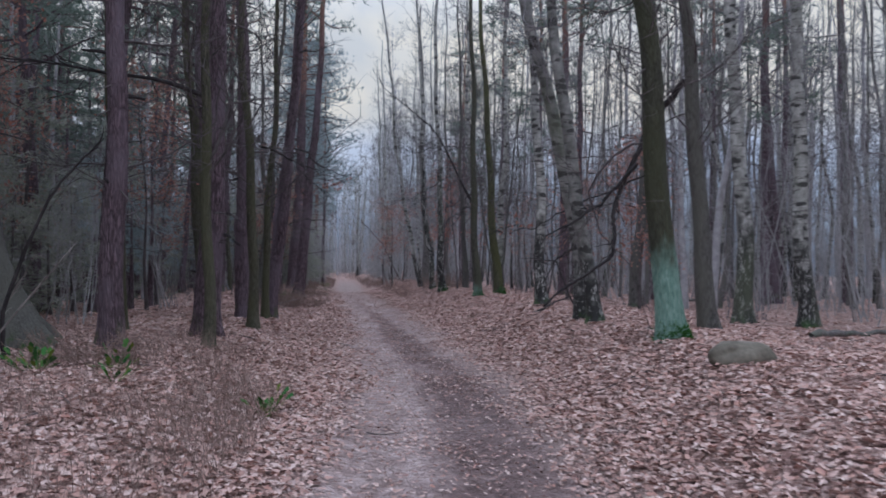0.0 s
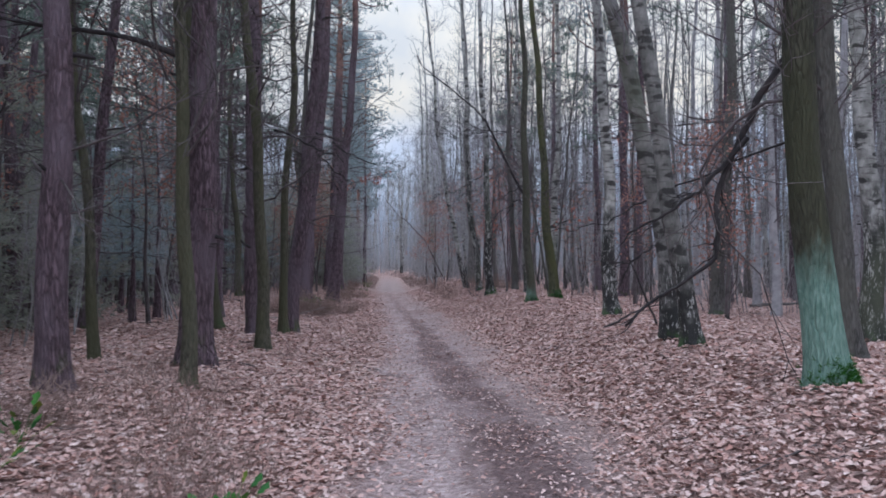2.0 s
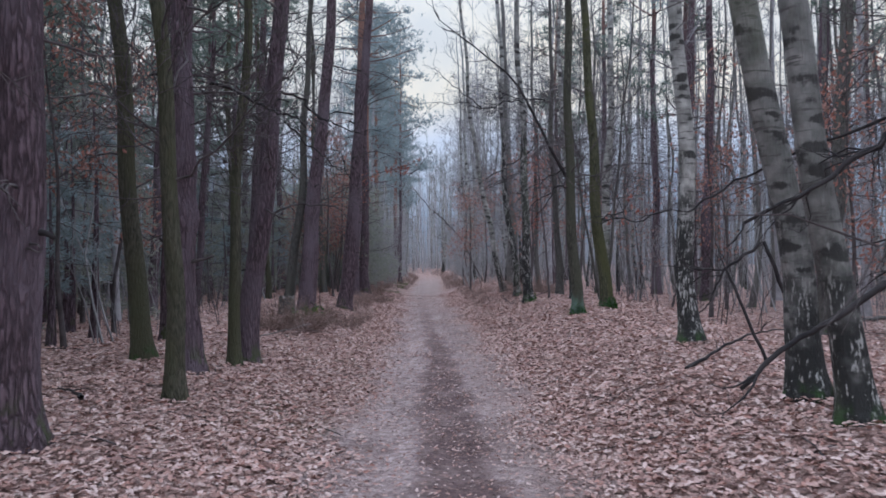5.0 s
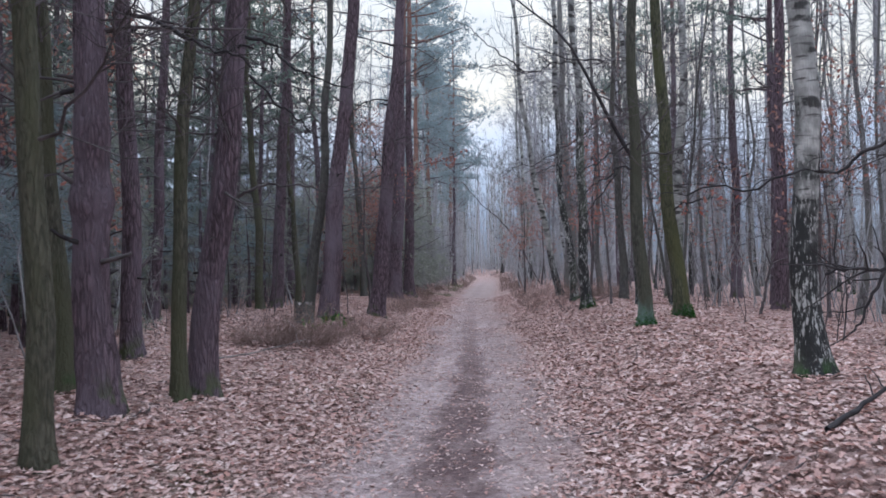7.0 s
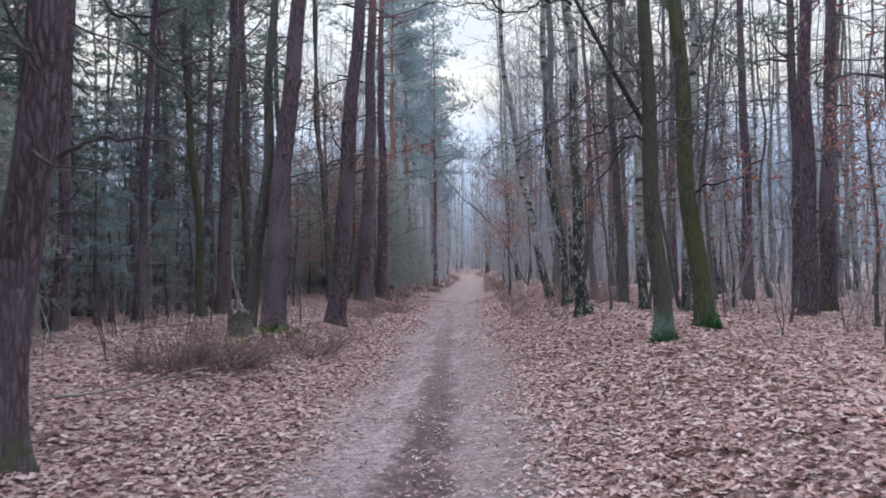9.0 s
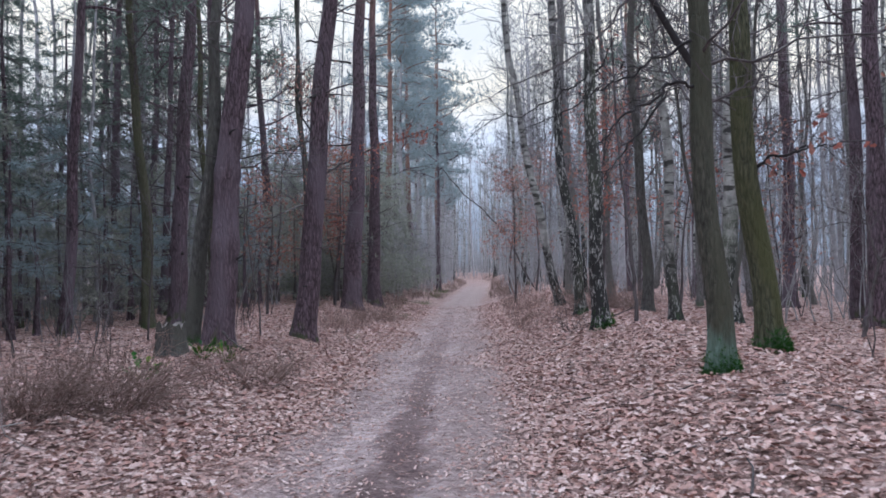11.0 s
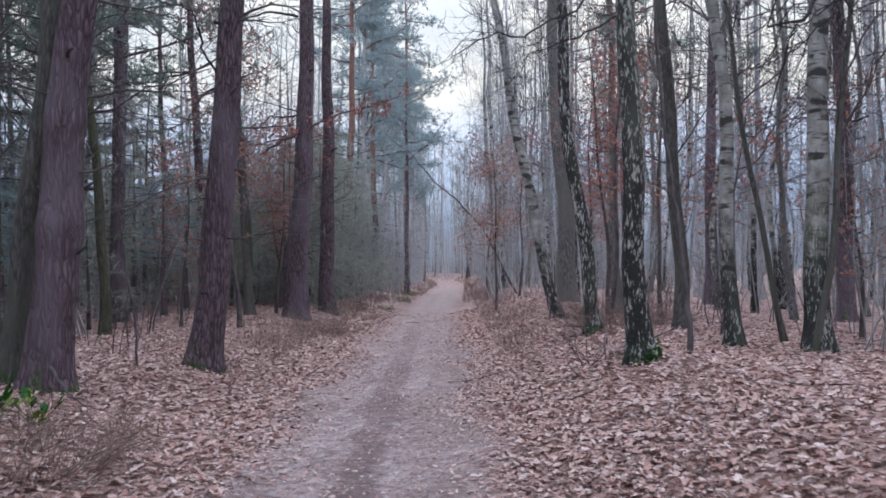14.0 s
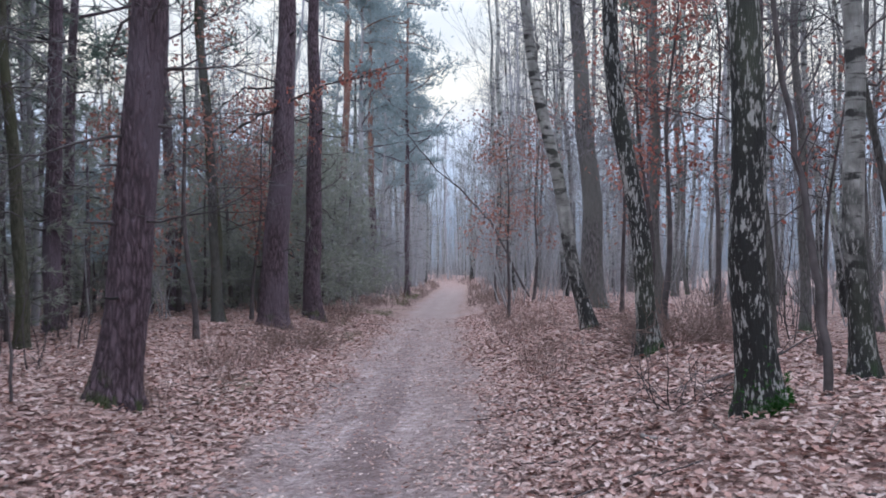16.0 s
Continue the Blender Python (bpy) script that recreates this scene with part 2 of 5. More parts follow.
    earth = k.mix(0.8, (0.31, 0.23, 0.21), k.ramp(clods, (0.3, 0.65), (0.7, 1.25)), "MULTIPLY")
    track = k.mix(k.math("MULTIPLY", k.band(middle, 0.22, 0.6), k.math("ADD", 0.5, k.math("MULTIPLY", near, 0.45))), sand, earth)
    track = k.mix(k.math("MULTIPLY", damp, worn), track, mud)
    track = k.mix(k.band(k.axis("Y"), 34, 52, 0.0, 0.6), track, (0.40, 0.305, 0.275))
    inside = k.math("MULTIPLY", k.math("MULTIPLY", k.band(uu, -1.5, -0.8), k.band(uu, 1.4, 0.7)), k.band(k.axis("Y"), 96, 62, 0.15, 1.0))
    far = k.noise(v, 5, 4)
    inside = k.math("MULTIPLY", inside, k.band(k.math("ADD", k.math("MULTIPLY", far, 0.6), k.math("MULTIPLY", fine, 0.5)), 0.36, 0.5))
    c = k.mix(inside, litter, track)
    grass = k.math("MULTIPLY", k.band(u, -2.4, -1.9), k.band(u, -1.0, -1.5))
    bits = k.math("MULTIPLY", grass, k.band(k.noise(v, 0.25, 3), 0.52, 0.62))
    c = k.mix(k.math("MULTIPLY", bits, 0.5), c, (0.10, 0.11, 0.05))
    k.bump(k.math("ADD", k.math("MULTIPLY", fine, 1.2), k.math("ADD", k.math("MULTIPLY", k.noise(v, 5, 4), 1.2), k.math("MULTIPLY", edge, 1.5))), 0.95, 0.036)
    puddled = k.math("MULTIPLY", k.band(k.axis("Y"), 11, 8.5, 0.1, 0.36), k.math("MULTIPLY", damp, inside))
    wet = k.math("SUBTRACT", 0.92, puddled)
    k.put(wet, k.bsdf.inputs["Roughness"])
    return k.done(c)


def distance_glow():
    """Hazy woods and bright cloud, far behind everything."""
    m = bpy.data.materials.new("hazy_distance")
    m.use_nodes = True
    n, l = m.node_tree.nodes, m.node_tree.links
    n.remove(n["Principled BSDF"])
    co = n.new("ShaderNodeTexCoord")
    s = n.new("ShaderNodeSeparateXYZ")
    l.new(co.outputs["Object"], s.inputs[0])
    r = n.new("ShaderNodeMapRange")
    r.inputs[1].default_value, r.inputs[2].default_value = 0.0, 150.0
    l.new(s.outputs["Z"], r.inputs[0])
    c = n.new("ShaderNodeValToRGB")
    # Glow ramp paints the haze; above the view it brightens to light the trunks.
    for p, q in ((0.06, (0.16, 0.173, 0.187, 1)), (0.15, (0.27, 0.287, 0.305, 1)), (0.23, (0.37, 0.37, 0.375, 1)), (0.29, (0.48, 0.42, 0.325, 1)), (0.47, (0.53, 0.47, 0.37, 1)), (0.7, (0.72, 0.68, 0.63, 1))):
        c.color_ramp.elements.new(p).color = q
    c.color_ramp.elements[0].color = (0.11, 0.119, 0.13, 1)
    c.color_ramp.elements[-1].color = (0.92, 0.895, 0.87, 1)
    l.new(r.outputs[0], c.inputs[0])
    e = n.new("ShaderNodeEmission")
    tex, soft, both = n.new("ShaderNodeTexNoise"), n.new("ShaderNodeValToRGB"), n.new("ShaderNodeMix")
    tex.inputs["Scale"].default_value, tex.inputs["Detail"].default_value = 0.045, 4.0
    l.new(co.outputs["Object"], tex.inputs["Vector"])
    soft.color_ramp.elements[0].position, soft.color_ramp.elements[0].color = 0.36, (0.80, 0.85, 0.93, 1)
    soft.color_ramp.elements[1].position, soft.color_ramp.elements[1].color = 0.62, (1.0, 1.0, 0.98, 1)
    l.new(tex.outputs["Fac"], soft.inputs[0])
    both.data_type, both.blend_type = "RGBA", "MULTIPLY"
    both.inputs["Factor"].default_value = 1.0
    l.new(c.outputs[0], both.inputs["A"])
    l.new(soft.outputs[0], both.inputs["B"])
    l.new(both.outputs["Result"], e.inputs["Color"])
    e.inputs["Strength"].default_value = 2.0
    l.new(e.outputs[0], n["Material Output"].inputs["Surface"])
    return m


TALL_PINE = pine_bark("orange_topped_pine_bark", 4.5)
PINE, BIRCH, OLD_BIRCH = pine_bark("pine_bark", 9.5), birch_bark("birch_bark", 1.35, 1.0, 0.83), birch_bark("old_birch_bark", 5.0)
GREY_BIRCH = birch_bark("grey_birch_bark", 0.55, 0.6, 0.86)
OAK = oak_bark("grey_oak_bark", (0.06, 0.056, 0.056), (0.215, 0.202, 0.197), (0.165, 0.158, 0.144))
MOSSY = oak_bark("mossy_oak_bark", (0.045, 0.043, 0.032), (0.108, 0.102, 0.074), (0.086, 0.087, 0.050))
DARK_OAK = oak_bark("dark_oak_bark", (0.035, 0.034, 0.032), (0.135, 0.127, 0.12), (0.115, 0.112, 0.095))
LICHEN = oak_bark("lichen_oak_bark", (0.02, 0.021, 0.016), (0.07, 0.068, 0.05), (0.055, 0.058, 0.033), 0.9, 1.75)
PALE_FOOT = oak_bark("pale_foot_oak_bark", (0.03, 0.03, 0.024), (0.10, 0.096, 0.076), (0.08, 0.08, 0.056), 0.6, 1.0)
OLIVE = oak_bark("olive_oak_bark", (0.032, 0.034, 0.02), (0.105, 0.105, 0.064), (0.09, 0.094, 0.04), 0.4, 0.75)
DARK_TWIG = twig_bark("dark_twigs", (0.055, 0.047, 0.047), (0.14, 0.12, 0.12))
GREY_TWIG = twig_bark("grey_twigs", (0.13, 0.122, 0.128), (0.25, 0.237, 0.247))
BLACK_WOOD = twig_bark("black_dead_wood", (0.02, 0.018, 0.02), (0.055, 0.048, 0.048))
PALE_WOOD = twig_bark("bleached_dead_wood", (0.16, 0.14, 0.13), (0.34, 0.31, 0.29))
LITTER = leaf_skin("fallen_oak_leaves", (0.15, 0.085, 0.073), (0.41, 0.255, 0.216), (0.55, 0.39, 0.343), (0.40, 0.217, 0.174), (0.64, 0.50, 0.455), (0.58, 0.43, 0.385))
BROWN_LEAF = leaf_skin("withered_brown_leaves", (0.27, 0.13, 0.10), (0.40, 0.18, 0.14), (0.34, 0.225, 0.19), (0.44, 0.245, 0.20), glow=0.35)
RED_LEAF = leaf_skin("withered_red_leaves", (0.27, 0.095, 0.072), (0.42, 0.145, 0.112), (0.35, 0.20, 0.165), (0.46, 0.215, 0.17), glow=0.35)
HOARY = leaf_skin("hoary_green_needles", (0.235, 0.255, 0.20), (0.325, 0.34, 0.28), (0.41, 0.415, 0.355), glow=0.45)
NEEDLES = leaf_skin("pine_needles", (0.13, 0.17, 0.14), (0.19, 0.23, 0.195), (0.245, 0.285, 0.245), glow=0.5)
# Pine needles paled and blued to stand in for haze on farther crowns.
HAZE_NEEDLES = leaf_skin("haze_paled_needles", (0.25, 0.305, 0.31), (0.31, 0.37, 0.38), (0.37, 0.43, 0.445), glow=0.5)
# Twig colour lightened in place of haze between and behind the trunks.
HAZE_TWIG = twig_bark("haze_paled_twigs", (0.24, 0.235, 0.235), (0.40, 0.385, 0.39))
# Bark lightened so that distant trunks look hazed.
HAZE_BARK = twig_bark("haze_paled_bark", (0.26, 0.25, 0.26), (0.44, 0.425, 0.44))
GREEN = leaf_skin("green_leaves", (0.02, 0.08, 0.022), (0.05, 0.15, 0.025), (0.16, 0.20, 0.03))
MOSS = leaf_skin("green_moss", (0.02, 0.08, 0.012), (0.05, 0.15, 0.02))
GRASS = twig_bark("dull_grass", (0.07, 0.09, 0.035), (0.19, 0.20, 0.10))
DRY = twig_bark("dry_stalks", (0.14, 0.095, 0.08), (0.31, 0.225, 0.195))
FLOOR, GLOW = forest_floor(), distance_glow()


def boulder_stone():
    k = Nodes("field_stone", 0.85)
    a = k.noise(k.coords(4, 4, 4), 1.0, 6)
    b = k.noise(k.coords(26, 26, 26), 1.0, 4)
    c = k.ramp(a, (0.3, (0.085, 0.075, 0.058)), (0.7, (0.20, 0.178, 0.145)))
    c = k.mix(0.6, c, k.ramp(b, (0.3, 0.7), (0.7, 1.25)), "MULTIPLY")
    k.bump(b, 0.5, 0.01)
    return k.done(c)


STONE = boulder_stone()


# ---- shapes ----
def mesh_of(name, verts, faces, mat, smooth=True):
    me = bpy.data.meshes.new(name)
    me.from_pydata([tuple(v) for v in verts], [], faces)
    me.materials.append(mat)
    if smooth:
        me.polygons.foreach_set("use_smooth", np.ones(len(me.polygons), bool))
    me.update()
    return me


JOINED = ("branchwork", "deadwood", "boughwork", "crown", "twigwork", "foliage", "moss")


def part(name, shape, mat, parent, label="", smooth=True):
    ob = new(name, mesh_of(name, shape[0], shape[1], mat, smooth))
    if name in JOINED:
        tagged(ob, kind="stuff")
    ob.parent = parent
    if label:
        tagged(ob, label)
    return ob


class Shape:
    """Gathers tubes and leaves into one mesh."""

    def __init__(self):
        self.v, self.f = [], []

    def __getitem__(self, i):
        return (self.v, self.f)[i]

    def tube(self, pts, rad, sides=5, wave=None, cap=True):
        pts = np.asarray(pts, float)
        n = len(pts)
        tang = np.gradient(pts, axis=0)
        tang /= np.linalg.norm(tang, axis=1)[:, None] + 1e-9
        ref = np.array([1.0, 0, 0]) if abs(tang[0, 0]) < 0.8 else np.array([0, 1.0, 0])
        a = np.cross(tang, ref)
        a /= np.linalg.norm(a, axis=1)[:, None] + 1e-9
        b = np.cross(tang, a)
        th = np.arange(sides) * 2 * np.pi / sides
        r = np.asarray(rad, float)[:, None] * np.ones((1, sides))
        if wave is not None:
            r = r * wave
        ring = pts[:, None, :] + r[..., None] * (np.cos(th)[None, :, None] * a[:, None, :] + np.sin(th)[None, :, None] * b[:, None, :])
        base = len(self.v)
        self.v.extend(ring.reshape(-1, 3).tolist())
        for i in range(n - 1):
            for j in range(sides):
                k = (j + 1) % sides
                self.f.append((base + i * sides + j, base + i * sides + k, base + (i + 1) * sides + k, base + (i + 1) * sides + j))
        if cap:
            self.f.append(tuple(base + (n - 1) * sides + j for j in range(sides)))
        return self

    def leaf(self, at, along, side, size, curl=0.2):
        """A lobed leaf of eight corners round a folded rib."""
        at, along, side = Vector(at), Vector(along), Vector(side)
        up = along.cross(side)
        base = len(self.v)
        for s, w, h in ((0, 0, 0), (0.25, 0.22, 0.3), (0.45, 0.16, 0.5), (0.65, 0.3, 0.6), (1, 0, 0.9), (0.65, -0.3, 0.6), (0.45, -0.16, 0.5), (0.25, -0.22, 0.3)):
            p = at + along * (s * size) + side * (w * size) + up * (curl * size * (abs(w) * 1.2 + h * 0.5))
            self.v.append(p[:])
        self.f.append((base, base + 1, base + 2, base + 3, base + 4))
        self.f.append((base, base + 4, base + 5, base + 6, base + 7))

    def tuft(self, at, way, size, rng, count=9):
        """A spray of needles."""
        at, way = np.asarray(at, float), np.asarray(way, float)
        for _ in range(count):
            d = way + rng.normal(0, 0.75, 3)
            d /= np.linalg.norm(d) + 1e-9
            s = np.cross(d, rng.normal(0, 1, 3))
            s *= 0.055 * size / (np.linalg.norm(s) + 1e-9)
            base = len(self.v)
            e = at + d * size * rng.uniform(0.6, 1.1)
            self.v += [tuple(at - s), tuple(at + s), tuple(e)]
            self.f.append((base, base + 1, base + 2))


def wander(start, way, length, steps, rng, bend=0.25, rise=0.0):
    p, d = np.asarray(start, float), np.asarray(way, float)
    pts = [p]
    for _ in range(steps):
        d = d + rng.normal(0, bend, 3) + np.array([0, 0, rise])
        d /= np.linalg.norm(d)
        p = p + d * length / steps
        pts.append(p)
    return np.array(pts), d


def spine(tall, lean, bow, rng, step=0.5, fine=0.0, wobble=0.03):
    """The trunk's middle line, from under the ground up. lean: sideways metres for each metre up; bow: how far it sags aside from that line."""
    zs = [-0.25, 0.0]
    while zs[-1] < tall:
        zs.append(zs[-1] + (fine if fine and zs[-1] < 4.0 else step))
    z = np.array(zs)
    ph = rng.uniform(0, 6, 4)
    zz = np.clip(z, 0, None)
    keep = np.where(zz < 6, zz, 6 + (zz - 6) * 0.55)
    arc = np.sin(np.clip(zz / 5.0, 0, 1) * np.pi)
    x = lean[0] * keep + bow[0] * arc + wobble * np.sin(zz * 0.9 + ph[0]) * np.clip(zz, 0, 1) + wobble * 0.6 * np.sin(zz * 2.1 + ph[1]) * np.clip(zz, 0, 1)
    y = lean[1] * keep + bow[1] * arc + wobble * np.sin(zz * 0.8 + ph[2]) * np.clip(zz, 0, 1)
    return np.c_[x, y, z]


def trunk_shape(pts, r, tall, rng, sides=10, flare=0.5, rough=0.03, ridge=0.0, burls=()):
    z = np.clip(pts[:, 2], -0.05, None)
    rad = r * (1.04 - 0.88 * np.clip(z / tall, 0, 1) ** 0.85) * (1 + flare * np.exp(-np.clip(z, 0, None) / (0.22 if flare < 1 else 0.45)))
    for at, big in burls:
        rad = rad * (1 + big * np.exp(-((z - at) / 0.16) ** 2))
    th = np.arange(sides) * 2 * np.pi / sides
    k, ph = rng.integers(4, 7), rng.uniform(0, 6)
    wave = 1 + 0.22 * flare * np.sin(k * th + ph)[None, :] * np.exp(-np.clip(z, 0, None) / 0.3)[:, None]
    wave = wave + rough * np.sin(3 * th[None, :] + 1.7 * z[:, None] + ph) * np.cos(2.3 * z[:, None] + th[None, :])
    if ridge:
        rows = np.cumsum(rng.normal(0, 0.25, (len(z), sides)), axis=0)
        rows -= np.linspace(0, 1, len(z))[:, None] * rows[-1:]
        wave = wave + ridge * np.sin(rows * 2 + rng.uniform(0, 6, sides)[None, :]) * (z < 4.2)[:, None]
    return Shape().tube(pts, rad, sides, wave), rad


def crown_bare(pts, rad, tall, rng, start, count, spread=1.0, twigs=4):
    """Bare limbs, branches and twigs of a broadleaved tree."""
    s = Shape()
    for i in range(count):
        f = start + (0.98 - start) * ((i + rng.uniform(0, 1)) / count) ** 1.35
        z = f * tall
        j = min(int(np.searchsorted(pts[:, 2], z)), len(pts) - 1)
        a = rng.uniform(0, 2 * np.pi)
        up = rng.uniform(-0.05, 1.5)
        way = np.array([np.cos(a), np.sin(a), up])
        way /= np.linalg.norm(way)
        length = spread * rng.uniform(0.8, 2.0) * (1.25 - 0.75 * f)
        r0 = min(rad[j] * 0.42, 0.004 + 0.0065 * length)
        b, _ = wander(pts[j], way, length, 8, rng, 0.27, 0.05)
        s.tube(b, np.linspace(r0, r0 * 0.3, 9), 4, cap=False)
        for _ in range(int(4 + length * 2.6)):
            q = rng.integers(1, 9)
            d = b[q] - b[q - 1]
            d = d / np.linalg.norm(d) + rng.normal(0, 0.55, 3)
            d /= np.linalg.norm(d)
            c, _ = wander(b[q], d, length * rng.uniform(0.3, 0.6), 3, rng, 0.25, 0.05)
            s.tube(c, np.linspace(r0 * 0.4, 0.004, 4), 3, cap=False)
            for _ in range(twigs if f < 0.55 else 1):
                g = rng.integers(1, 4)
                e = c[g] - c[g - 1]
                e = e / np.linalg.norm(e) + rng.normal(0, 0.6, 3)
                e /= np.linalg.norm(e)
                t, _ = wander(c[g], e, length * rng.uniform(0.14, 0.3), 2, rng, 0.2, 0.04)
                s.tube(t, (0.005, 0.0035, 0.002), 3, cap=False)
    return s


def dead_sticks(pts, rad, rng, lo, hi, count, reach=1.0):
    """Dry lower branches of a pine, nearly level, some broken short."""
    s = Shape()
    for _ in range(count):
        z = rng.uniform(lo, hi)
        j = min(int(np.searchsorted(pts[:, 2], z)), len(pts) - 1)
        a = rng.uniform(0, 2 * np.pi)
        way = np.array([np.cos(a), np.sin(a), rng.uniform(-0.25, 0.3)])
        long = reach * (rng.uniform(0.15, 0.5) if rng.random() < 0.4 else rng.uniform(0.7, 1.9))
        b, _ = wander(pts[j], way, long, 5, rng, 0.16, 0.02)
        r0 = rng.uniform(0.011, 0.022)
        s.tube(b, np.linspace(r0, 0.004, 6), 5)
        if long > 0.7:
            for _ in range(7):
                q = rng.integers(2, 6)
                d = (b[q] - b[q - 1]) / np.linalg.norm(b[q] - b[q - 1]) + rng.normal(0, 0.5, 3)
                c, _ = wander(b[q], d / np.linalg.norm(d), long * rng.uniform(0.2, 0.45), 3, rng, 0.25, 0.0)
                s.tube(c, (0.006, 0.005, 0.004, 0.002), 3, cap=False)
    return s


def crown_pine(pts, rad, tall, rng, start, count, reach=1.6, per=26, size=0.2):
    """Limbs and needle sprays of a pine. Returns both shapes."""
    wood, green = Shape(), Shape()
    for i in range(count):
        f = start + (1 - start) * (i + rng.uniform(0, 1)) / count
        z = f * tall
        j = min(int(np.searchsorted(pts[:, 2], z)), len(pts) - 1)
        a = rng.uniform(0, 2 * np.pi)
        way = np.array([np.cos(a), np.sin(a), rng.uniform(0.0, 0.5)])
        long = reach * rng.uniform(0.6, 1.2) * (1.15 - 0.7 * (f - start) / (1 - start))
        b, _ = wander(pts[j], way / np.linalg.norm(way), long, 5, rng, 0.18, 0.04)
        wood.tube(b, np.linspace(0.035, 0.01, 6), 4, cap=False)
        for _ in range(per):
            q = rng.integers(3, 6)
            w = rng.uniform(0, 1)
            p = b[q] * w + b[q - 1] * (1 - w) + rng.normal(0, 0.15 * reach, 3) * np.array([1, 1, 0.32])
            green.tuft(p, (rng.normal(0, 0.6), rng.normal(0, 0.6), 0.6), size * rng.uniform(0.7, 1.3), rng, 7)
    return wood, green


# ---- the lie of the land ----
LANE_Y = (-70, -5, 0, 6, 10, 14, 18, 24, 30, 40, 50, 84, 100, 112, 130, 400)
LANE_X = (6.0, 0.5, 0.42, 0.2, 0.0, -0.45, -0.95, -1.75, -2.65, -4.2, -5.6, -9.8, -13, -19, -34, -300)
BANK_U = (-60, -6, -3.2, -2.3, -1.7, -1.0, 1.0, 1.7, 2.2, 3, 4, 6, 60)
BANK_Z = (0.5, 0.42, 0.38, 0.2, 0.06, 0.0, 0.03, 0.27, 0.5, 0.68, 0.62, 0.5, 0.5)


def lane(y):
    return (np.interp(y - 1.5, LANE_Y, LANE_X) + np.interp(y, LANE_Y, LANE_X) + np.interp(y + 1.5, LANE_Y, LANE_X)) / 3


def land(x, y):
    u = x - lane(y)
    z = (np.interp(u - 0.25, BANK_U, BANK_Z) + np.interp(u, BANK_U, BANK_Z) + np.interp(u + 0.25, BANK_U, BANK_Z)) / 3
    off = np.clip((np.abs(u) - 0.9) / 1.5, 0, 1)
    z = z + off * (0.035 * np.sin(1.9 * x + 0.7 * y) * np.sin(1.3 * y - 0.4 * x) + 0.02 * np.sin(4.1 * x + 1.1) * np.sin(3.7 * y))
    z = z - 0.035 * np.exp(-((u - 0.1) / 0.22) ** 2) - 0.03 * np.exp(-((u + 0.65) / 0.25) ** 2) + 0.012 * np.sin(5 * u + 2.3 * y) * np.sin(3.1 * y)
    return z


def land1(x, y):
    return float(land(np.array([x]), np.array([y]))[0])


def ground_sheet():
    us = np.concatenate([-np.geomspace(260, 8.2, 26), np.arange(-8, 8.01, 0.16), np.geomspace(8.2, 260, 26)])
    ys = np.concatenate([-np.geomspace(150, 4.2, 16), np.arange(-4, 48, 0.18), np.arange(48.2, 112, 0.45), np.geomspace(113, 330, 40)])
    uu, yy = np.meshgrid(us, ys)
    xx = uu + lane(yy)
    zz = land(xx, yy)
    nu, ny = len(us), len(ys)
    verts = np.stack([xx, yy, zz], -1).reshape(-1, 3)
    i = np.arange(ny - 1)[:, None] * nu + np.arange(nu - 1)[None, :]
    quads = np.stack([i, i + 1, i + nu + 1, i + nu], -1).reshape(-1, 4)
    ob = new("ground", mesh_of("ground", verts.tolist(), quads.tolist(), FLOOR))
    at = ob.data.attributes.new("across", "FLOAT", "POINT")
    at.data.foreach_set("value", uu.reshape(-1).astype(np.float32))
    return tagged(ob, "sandy forest lane sunken between banks of brown leaf litter", "ground", kind="structure")


ground_sheet()


def backdrop():
    rng = np.random.default_rng(5)
    s = Shape()
    n = 240
    a = np.arange(n) * 2 * np.pi / n
    top = 150 + rng.normal(0, 2.0, n)
    for i in range(n):
        c, d = 190 * np.cos(a[i]), 190 * np.sin(a[i])
        s.v += [(c, d, -3), (c, d, top[i])]
    for i in range(n):
        k = (i + 1) % n
        s.f.append((2 * i, 2 * i + 1, 2 * k + 1, 2 * k))
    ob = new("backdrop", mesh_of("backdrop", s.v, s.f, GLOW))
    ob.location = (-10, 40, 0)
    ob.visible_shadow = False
    return tagged(ob, "glowing backdrop of pale blue-grey winter haze over far woods", "backdrop", kind="structure")


backdrop()


